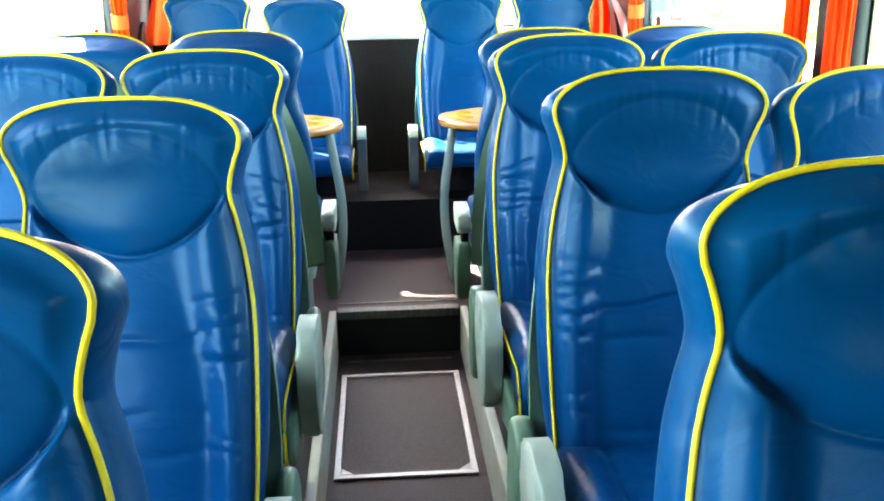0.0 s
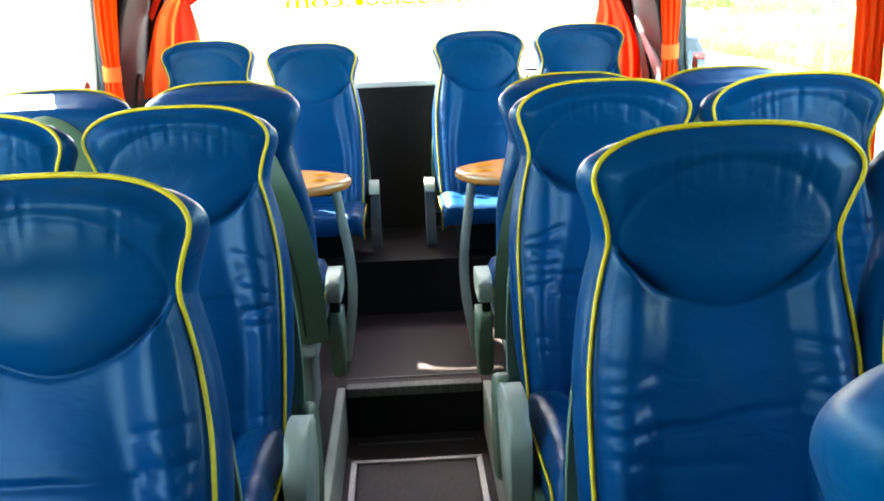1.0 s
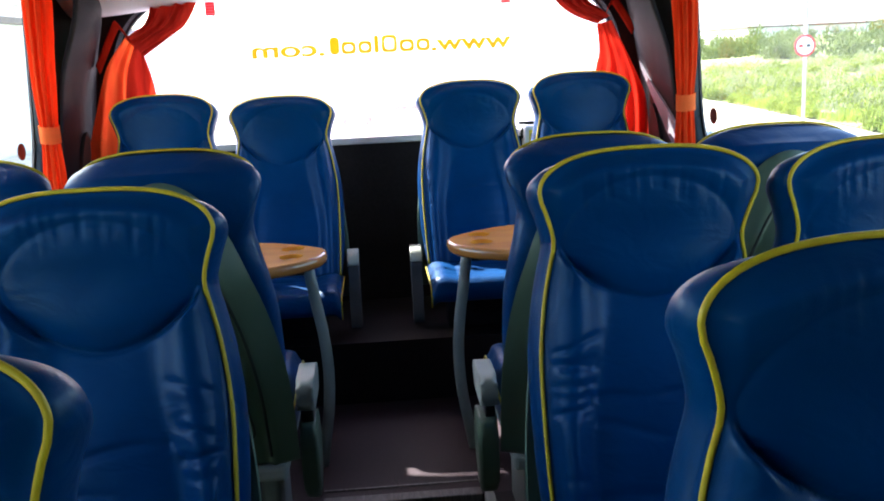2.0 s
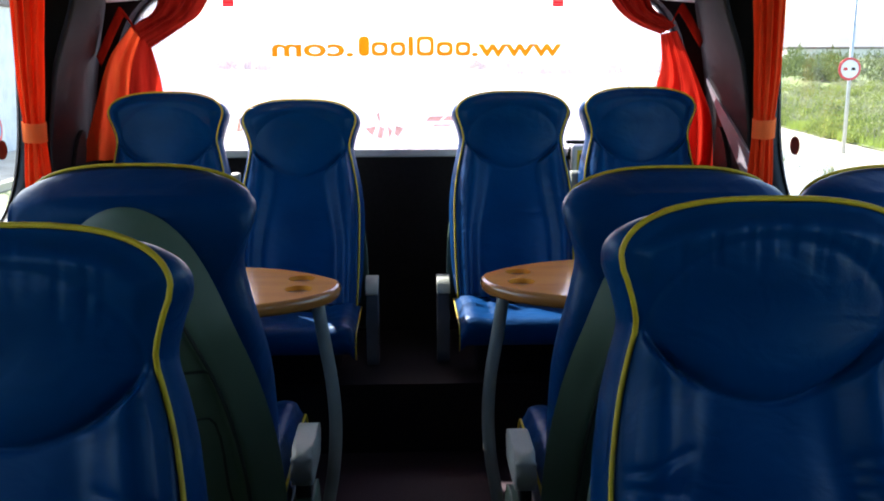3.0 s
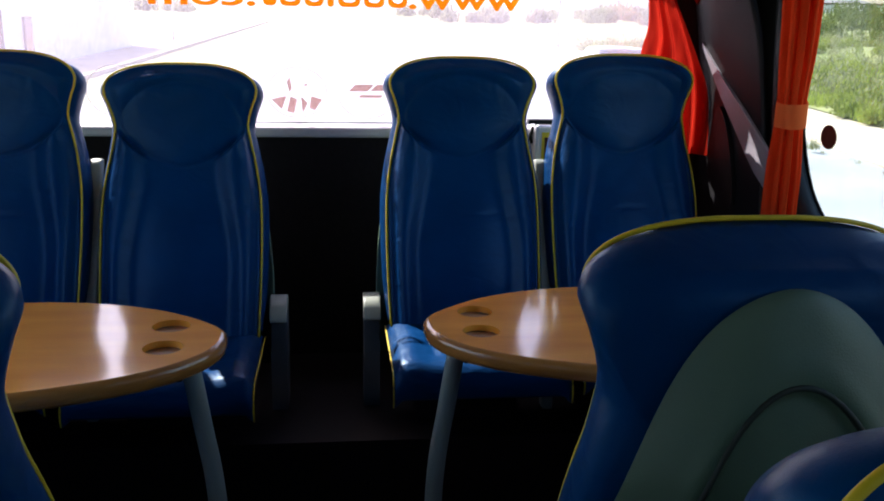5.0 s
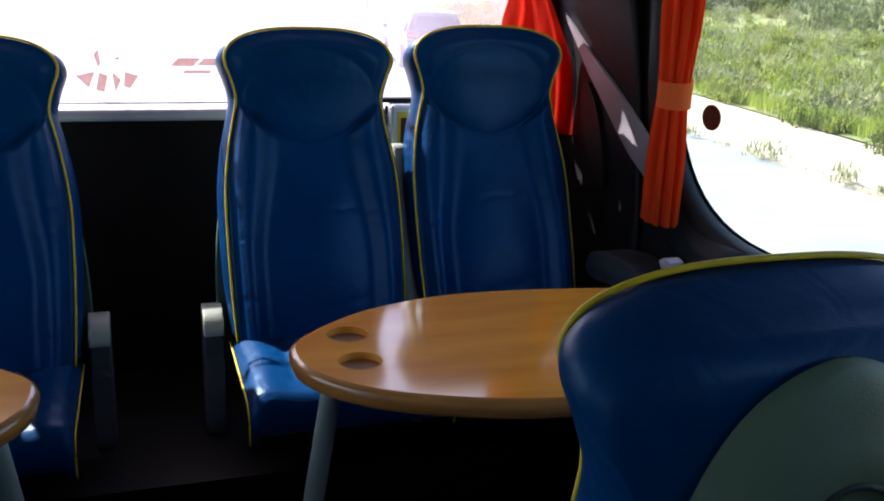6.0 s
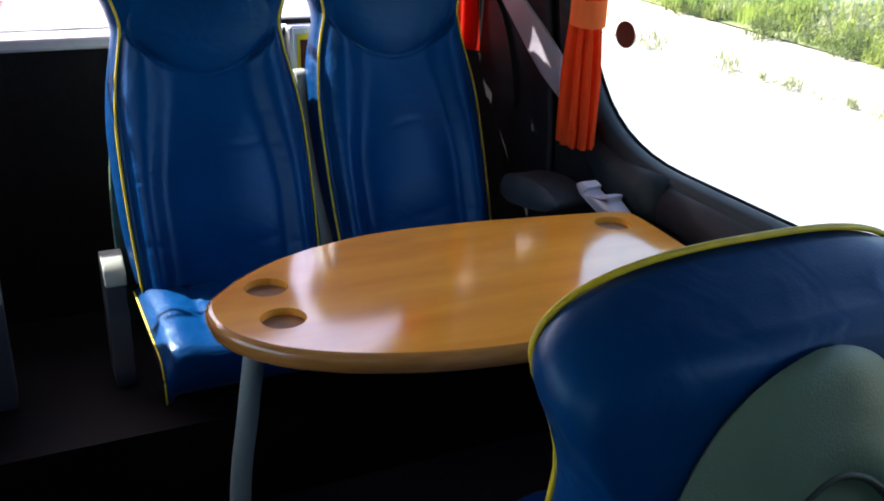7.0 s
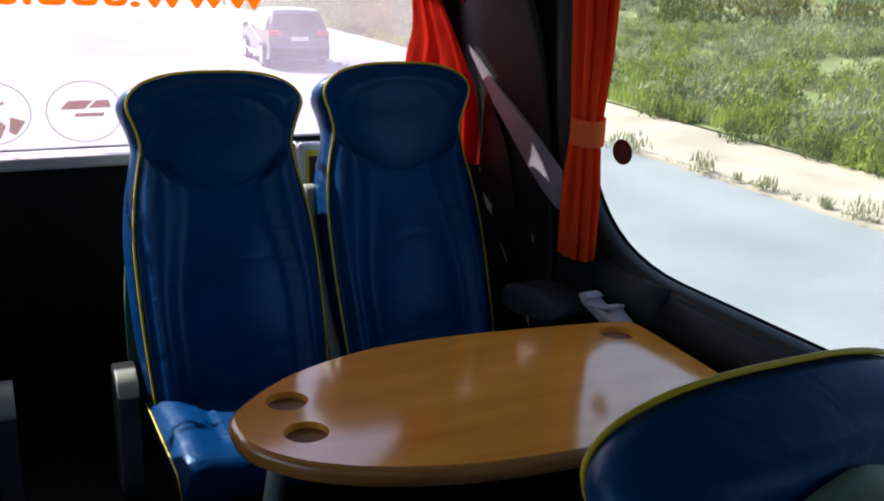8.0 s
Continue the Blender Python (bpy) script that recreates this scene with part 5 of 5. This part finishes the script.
def strip(name, left, right, z0, z1, mat, label, category):
    """A band of ground between two lines, with a thickness."""
    v, f = [], []
    for y in YS:
        a, b = left(y), right(y)
        v += [(a, y, z1), (b, y, z1), (b, y, z0), (a, y, z0)]
    for i in range(len(YS) - 1):
        for k in range(4):
            f.append((i * 4 + k, i * 4 + (k + 1) % 4, (i + 1) * 4 + (k + 1) % 4, (i + 1) * 4 + k))
    me = mesh_of(name, v, [q[::-1] for q in f], mat, False)
    return tagged(put_part(name, me, None), label, category, "", "structure")


strip("road", lambda y: -9.0 + 0.1 * (y - 9 if y > 9 else 0), kerb_x, ROAD - 0.05, ROAD, ASPHALT, "sunlit pale asphalt road", "road")
strip("kerb", kerb_x, lambda y: kerb_x(y) + 0.16, ROAD - 0.05, ROAD + 0.045, PAVING, "worn concrete kerb", "kerb")
strip("pavement", lambda y: kerb_x(y) + 0.164, lambda y: kerb_x(y) + 2.75, ROAD - 0.05, ROAD + 0.055, PAVING, "pale dusty pavement with weeds along its edge", "pavement")
strip("pavement_left", lambda y: -12.0, lambda y: -9.1, ROAD - 0.05, ROAD + 0.12, PAVING, "pale pavement on the far side of the road", "pavement")
strip("road_line", lambda y: kerb_x(y) - 4.1, lambda y: kerb_x(y) - 3.95, ROAD, ROAD + 0.004, PAINT_WHITE, "white lane line", "road marking")


def field_z(x, y):
    """The scrub field rises slowly away from the pavement."""
    d = max(0.0, x - kerb_x(max(-60, min(130, y))) - 2.75)
    return ROAD + 0.08 + 0.030 * d + 0.9 * smoothstep(6, 40, d) + 0.25 * math.sin(0.31 * x + 0.2 * y) * smoothstep(2, 10, d)


def field(u, v):
    y = -40 + 170 * v
    x = kerb_x(y) + 2.77 + 90 * u ** 1.6
    return x, y, field_z(x, y)


v, f = sheet(field, 40, 60, 0.0)
tagged(put_part("ground_field", mesh_of("field", v, f, EARTH), None), "scrubby green field rising behind the pavement", "ground", "", "structure")


def hills(name, cx, cy, rx, ry, h, mat, label):
    def fn(u, v):
        x, y = cx + rx * (2 * u - 1), cy + ry * (2 * v - 1)
        r = math.hypot(2 * u - 1, 2 * v - 1)
        n = noise.fractal(Vector((x * 0.012, y * 0.012, 3.1)), 1.0, 2.0, 5)
        return x, y, ROAD - 1.0 + max(0, (1 - r ** 1.6)) * h * (0.75 + 0.5 * n)
    vv, ff = sheet(fn, 60, 40, 0.0)
    tagged(put_part(name, mesh_of(name, vv, ff, mat), None), label, "hill", "", "structure")


hills("backdrop_hill", 105, 330, 95, 110, 24, HILL, "low scrub-covered hill far behind the road")
hills("backdrop_ridge", 260, 120, 150, 130, 16, HILL_GREEN, "low scrub ridge beyond the field")
hills("backdrop_rise", -60, 420, 130, 90, 14, HILL, "low hazy rise beyond the road")

# scrub: many small leaves in clumps, some with flowers
rng = np.random.default_rng(7)


def scrub(name, centres, sizes, leaves, mat, label, leaf=(0.05, 0.16), tall=1.0, spread_=0.9, thin=1.0):
    """One mesh of leaf blades in clumps of uneven outline."""
    V, F = [], []
    for (x, y, z), s in zip(centres, sizes):
        n = int(leaves * (0.6 + 0.8 * rng.random()))
        p = rng.normal(size=(n, 3))
        p /= np.linalg.norm(p, axis=1)[:, None]
        p[:, 2] = np.abs(p[:, 2])
        ragged = 0.75 + 0.5 * np.abs(np.sin(2.3 * np.arctan2(p[:, 1], p[:, 0]) + x + y))
        p *= (s * rng.random(n) ** 0.42 * ragged)[:, None] * np.array([0.55, 0.55, 0.5 * tall])
        ang = rng.random(n) * 2 * np.pi
        tilt = rng.normal(0, spread_, n)
        ln = rng.uniform(leaf[0], leaf[1], n) * (0.6 + 0.6 * s)
        wd = ln * rng.uniform(0.25, 0.5, n) * thin
        d = np.stack([np.cos(ang), np.sin(ang), np.zeros(n)], 1)
        up = np.stack([np.sin(tilt) * -np.sin(ang), np.sin(tilt) * np.cos(ang), np.cos(tilt)], 1)
        c = p + np.array([x, y, z])
        quad = np.stack([c - d * wd[:, None] / 2, c + d * wd[:, None] / 2, c + up * ln[:, None]], 1)
        V.append(quad.reshape(-1, 3))
    V = np.concatenate(V)
    F = np.arange(len(V)).reshape(-1, 3)
    me = bpy.data.meshes.new(name)
    me.from_pydata(V.tolist(), [], F.tolist())
    me.materials.append(mat)
    return tagged(new(name, me), label, "plants", "", "stuff")


def places(n, d0, d1, y0, y1):
    out = []
    for _ in range(n):
        y = rng.uniform(y0, y1)
        d = d0 + (d1 - d0) * rng.random() ** 1.5
        x = kerb_x(y) + 2.8 + d
        out.append((x, y, field_z(x, y)))
    return out


c = places(800, 0.0, 18, 2, 66)
scrub("scrub", c, rng.uniform(0.3, 1.15, len(c)), 230, LEAF, "dense green scrub and weeds on the field", (0.06, 0.17), 1.2)
c = places(950, 0.6, 36, 2, 70)
scrub("dry_weeds", c, rng.uniform(0.5, 1.5, len(c)), 170, LEAF_DRY, "pale grey-green weeds among the scrub", (0.06, 0.16), 1.1)
c = places(420, 0.0, 9, 3, 50)
scrub("stalks", c, rng.uniform(0.4, 0.8, len(c)), 55, LEAF_STALK, "upright yellow-green stalks near the pavement", (0.16, 0.42), 0.4, 0.16, 0.25)
c = places(420, 1.0, 20, 2, 55)
scrub("flowers", [(a, b, z + 0.3) for a, b, z in c], rng.uniform(0.3, 0.8, len(c)), 10, FLOWER, "small yellow flowers in the scrub", (0.03, 0.06))
c = places(280, 0.0, 20, 5, 50)
c += [(12.82, 16.4, ROAD + 0.06), (12.9, 14.5, ROAD + 0.06), (12.85, 12.9, ROAD + 0.06), (13.2, 19.2, ROAD + 0.06), (12.9, 11.6, ROAD + 0.06)]
scrub("tufts", c, rng.uniform(0.35, 0.9, len(c)), 220, LEAF_DARK, "darker rounded tufts near the pavement", (0.06, 0.16), 1.1)
c = places(260, 16, 70, 10, 130)
scrub("bushes", c, rng.uniform(1.4, 3.0, len(c)), 420, LEAF_DARK, "dark rounded bushes on the far side of the field", (0.1, 0.22), 1.4)
c = [(rng.uniform(14, 75), rng.uniform(150, 250), ROAD) for _ in range(34)] + [(rng.uniform(-60, -30), rng.uniform(190, 260), ROAD) for _ in range(6)]
scrub("far_trees", c, rng.uniform(2.5, 6.0, len(c)), 420, LEAF_DRY, "hazy trees far behind the road", (0.2, 0.42), 1.0)
c = [(10.12, y_, ROAD + 0.05) for y_ in (7.6, 8.8, 10.65, 11.3, 11.9, 13.0, 13.6, 14.4, 16.1, 16.5, 18.6, 21.5, 24.0, 27.0)]
scrub("kerb_weeds", c, [0.3, 0.26, 0.26, 0.45, 0.2, 0.32, 0.2, 0.45, 0.55, 0.5, 0.3, 0.3, 0.4, 0.4], 90, LEAF_DRY, "dull tufts of weeds along the kerb", (0.08, 0.2), 1.1, 0.5, 0.5)
c = [(10.04 + rng.uniform(0, 0.25), rng.uniform(6, 34), ROAD + 0.045) for _ in range(70)]
scrub("kerb_grass", c, rng.uniform(0.06, 0.16, len(c)), 22, LEAF_DRY, "thin dry grass in the joint of the kerb", (0.03, 0.09))

# round prohibition sign on a pole
sign = tagged(new("road_sign"), "round red-rimmed no-overtaking sign on a grey pole by the pavement", "road sign")
SX, SY, SZ = 12.9, 29.2, 0.92
v, f = tube([(SX, SY + 0.05, ROAD), (SX, SY + 0.05, SZ + 2.6)], 0.055, 12)
put_part("pole", mesh_of("pole", v, f, GALV), sign, "galvanised pole")
for name_, r, dy, mat in (("rim", 0.33, 0.0, PAINT_RED), ("face", 0.26, -0.012, PAINT_WHITE)):
    bm = bmesh.new()
    prism(bm, [(SX - 0.05 + p[0], SZ + p[1]) for p in circle(0, 0, r, 32)], SY + dy - 0.02, SY + dy, "y")
    part(name_, bm, mat, sign, "red rim" if name_ == "rim" else "white face")
for cx in (-0.13, 0.1):
    bm = bmesh.new()
    prism(bm, rounded([(SX - 0.05 + cx - 0.07, SZ - 0.04), (SX - 0.05 + cx + 0.07, SZ - 0.04), (SX - 0.05 + cx + 0.05, SZ + 0.045), (SX - 0.05 + cx - 0.05, SZ + 0.045)], 0.02, 3), SY - 0.04, SY - 0.034, "y")
    part("car_symbol", bm, BLACK if cx > 0 else PAINT_RED, sign, "small car shape")


# low buildings across the road
def building(x0, x1, y0, y1, h, roof_h, label):
    root = tagged(new("building"), label, "building", "buildings across the road")
    bm = bmesh.new()
    box(bm, x0, x1, y0, y1, ROAD - 0.05, ROAD + h)
    part("wall", bm, PLASTER, root, "pale rendered wall")
    bm = bmesh.new()
    box(bm, x0 - 0.2, x1 + 0.2, y0 - 0.2, y1 + 0.2, ROAD + h, ROAD + h + roof_h, 0.05)
    part("roof", bm, ROOFING, root, "flat brown roof edge")
    n = max(2, int((y1 - y0) / 3.2))
    for st in range(max(1, int(h / 3))):
        for i in range(n):
            yy = y0 + (i + 0.5) * (y1 - y0) / n
            zz = ROAD + 1.0 + 3 * st
            bm = bmesh.new()
            box(bm, x1 - 0.08, x1 + 0.03, yy - 0.6, yy + 0.6, zz, zz + 1.4, 0.02, 1)
            part("window", bm, WINDOW_DARK, root, "dark window")
    return root


building(-38, -24, 18, 40, 6.4, 0.35, "pale two-storey building across the road")
building(-36, -22, 46, 74, 3.6, 0.5, "long low pale building across the road")
building(-60, -30, 84, 120, 9.4, 0.4, "pale three-storey building far along the road")
building(60, 110, 150, 175, 4.0, 0.3, "long low building beyond the scrub field")
c = [(rng.uniform(-23, -14), rng.uniform(5, 60), ROAD + 0.1) for _ in range(90)]
scrub("verge_bushes", c, rng.uniform(0.5, 1.6, len(c)), 130, LEAF, "green bushes along the far pavement")


# white yard wall with a shutter, and a no-parking sign across the road
yard = tagged(new("yard_building"), "low white building with one green shutter across the road", "building")
bm = bmesh.new()
box(bm, -19, -12.15, 27, 62, ROAD - 0.05, ROAD + 4.4)
part("wall", bm, PAINT_WHITE, yard, "white rendered wall")
bm = bmesh.new()
box(bm, -19.2, -11.95, 26.8, 62.2, ROAD + 4.4, ROAD + 4.65, 0.05)
part("roof", bm, ROOFING, yard, "flat roof edge")
for i in range(13):
    bm = bmesh.new()
    box(bm, -12.18, -12.09, 36.2, 39.5, ROAD + 0.5 + 0.145 * i, ROAD + 0.635 + 0.145 * i, 0.01, 1)
    part("shutter_slat", bm, SHUTTER, yard, "green shutter slat")
bm = bmesh.new()
box(bm, -12.16, -12.06, 41.9, 42.9, ROAD + 0.05, ROAD + 2.1, 0.02, 1)
part("door", bm, WINDOW_DARK, yard, "dark door")
ban = tagged(new("parking_sign"), "round blue no-parking sign with a red rim across the road", "road sign")
v, f = tube([(-9.37, 23.6, ROAD), (-9.37, 23.6, 0.1)], 0.04, 10)
put_part("pole", mesh_of("pole", v, f, GALV), ban, "galvanised pole")
for name_, r, dx, mat in (("rim", 0.33, 0.0, PAINT_RED), ("face", 0.22, 0.012, PAINT_BLUE)):
    bm = bmesh.new()
    prism(bm, circle(23.6, -0.3, r, 32), -9.32 + dx, -9.30 + dx, "x")
    part(name_, bm, mat, ban, "red rim" if name_ == "rim" else "blue face")


# street lamps far behind
for lx, ly in ((16.0, 70.0), (20.5, 112.0), (-11.0, 70.0)):
    lamp = tagged(new("street_lamp"), "tall pale street lamp beside the road", "street lamp", "street lamps")
    v, f = tube([(lx, ly, ROAD), (lx, ly, ROAD + 4), (lx, ly, ROAD + 8.0), (lx - 0.5, ly, ROAD + 8.7), (lx - 1.6, ly, ROAD + 8.9)], 0.09, 10)
    put_part("pole", mesh_of("pole", v, f, GALV), lamp)
    bm = bmesh.new()
    box(bm, lx - 2.3, lx - 1.5, ly - 0.14, ly + 0.14, ROAD + 8.84, ROAD + 8.98, 0.04)
    part("head", bm, GALV, lamp)


# ---- dark estate car driving off behind the coach ----
CAR_PAINT = material("black_car_paint", (0.014, 0.016, 0.02), 0.18, 0.0, coat=1.0, scale=3)
CAR_GLASS = material("tinted_car_glass", (0.02, 0.025, 0.03), 0.05, scale=3, rough_var=0.02)
TYRE = material("tyre_rubber", (0.02, 0.02, 0.02), 0.85, scale=20)
ALLOY = material("alloy_rim", (0.7, 0.71, 0.73), 0.25, 0.9, scale=9)
TAIL_RED = material("tail_lamp_red", (0.55, 0.01, 0.02), 0.15, scale=12)


def estate_car(m):
    """A tall five-door car; its nose points to +y, its tail to -y."""
    root = tagged(new("car"), "black five-door off-road car on the road behind the coach", "car")
    root.matrix_basis = m
    half = [(-2.35, 0.45), (-2.38, 0.75), (-2.28, 1.05), (-2.12, 1.42), (-1.95, 1.62), (-1.55, 1.70), (-0.3, 1.70), (0.25, 1.62), (0.72, 1.32), (1.0, 1.12), (1.7, 1.02), (2.2, 0.88), (2.34, 0.62), (2.3, 0.36), (1.9, 0.28), (-2.0, 0.28)]
    line = fine(half, 3)
    widths = lambda z: 0.95 if z < 0.95 else 0.95 - 0.25 * smoothstep(0.95, 1.72, z)
    v, f = [], []
    cols = 9
    for y, z in line:
        for k in range(cols):
            a = -1 + 2 * k / (cols - 1)
            w = widths(z) * (1 - 0.06 * smoothstep(1.7, 2.4, abs(y)))
            v.append((a * w, y, z + (0.03 * (1 - a * a) if z > 1.0 else 0)))
    N = len(line)
    for i in range(N):
        for k in range(cols - 1):
            f.append((i * cols + k, i * cols + k + 1, ((i + 1) % N) * cols + k + 1, ((i + 1) % N) * cols + k))
    f.append(tuple(i * cols for i in range(N)))
    f.append(tuple(i * cols + cols - 1 for i in reversed(range(N))))
    body = put_part("body", mesh_of("car_body", v, f, CAR_PAINT, False), root, "glossy black body")
    for sx in (-1, 1):
        for pts in ([(-1.9, 1.12), (-1.72, 1.52), (-1.0, 1.58), (-1.0, 1.1)], [(-0.93, 1.1), (-0.93, 1.58), (-0.1, 1.57), (-0.1, 1.1)], [(-0.03, 1.1), (-0.03, 1.56), (0.22, 1.5), (0.7, 1.12)]):
            bm = bmesh.new()
            q = [(sx * (widths(z) + 0.004), y, z) for y, z in pts]
            vs = [bm.verts.new(c) for c in q] + [bm.verts.new((c[0] + sx * 0.006, c[1], c[2])) for c in q]
            bm.faces.new(vs[:4]), bm.faces.new(vs[4:])
            for i in range(4):
                bm.faces.new((vs[i], vs[(i + 1) % 4], vs[4 + (i + 1) % 4], vs[4 + i]))
            part("side_window", bm, CAR_GLASS, body, "tinted side window")
        bm = bmesh.new()
        box(bm, sx * 0.955 - 0.02, sx * 0.955 + 0.02, -1.2, 1.2, 0.36, 0.44, 0.01)
        part("sill_strip", bm, ALLOY, body, "silver sill strip")
        bm = bmesh.new()
        box(bm, *sorted((sx * 0.52, sx * 0.90)), -2.4, -2.28, 0.98, 1.14, 0.03)
        part("tail_lamp", bm, TAIL_RED, body, "red tail lamp")
        bm = bmesh.new()
        box(bm, *sorted((sx * 0.97, sx * 1.13)), 0.55, 0.68, 1.06, 1.2, 0.03)
        part("mirror", bm, CAR_PAINT, body)
        for wy in (-1.42, 1.43):
            wheel = put_part("wheel", None, root)
            wheel.empty_display_size = 0.1
            for nm, r, w0, w1, mat in (("tyre", 0.37, 0.74, 0.965, TYRE), ("rim", 0.26, 0.95, 0.975, ALLOY)):
                bm = bmesh.new()
                prism(bm, [(wy + a, 0.37 + b) for a, b in circle(0, 0, r, 28)], sx * w0, sx * w1, "x", 0.02, 2)
                part(nm, bm, mat, wheel, "five-spoke alloy rim" if nm == "rim" else "")
    bm = bmesh.new()
    vs = [bm.verts.new(c) for c in ((-0.66, -2.185, 1.2), (0.66, -2.185, 1.2), (0.55, -2.02, 1.58), (-0.55, -2.02, 1.58))]
    vs += [bm.verts.new((c.co.x, c.co.y - 0.06, c.co.z)) for c in vs]
    bm.faces.new(vs[:4]), bm.faces.new(vs[4:])
    for i in range(4):
        bm.faces.new((vs[i], vs[(i + 1) % 4], vs[4 + (i + 1) % 4], vs[4 + i]))
    part("rear_window", bm, CAR_GLASS, body, "tinted rear window")
    bm = bmesh.new()
    box(bm, -0.26, 0.26, -2.41, -2.37, 0.84, 0.95, 0.005)
    part("plate", bm, PAINT_WHITE, body, "plain white plate")
    bm = bmesh.new()
    box(bm, -0.88, 0.88, -2.44, -2.3, 0.42, 0.62, 0.04)
    part("bumper", bm, BLACK, body, "dark bumper")
    return root


estate_car(pose(8.75, 32.4, ROAD, 0, 0, -5))
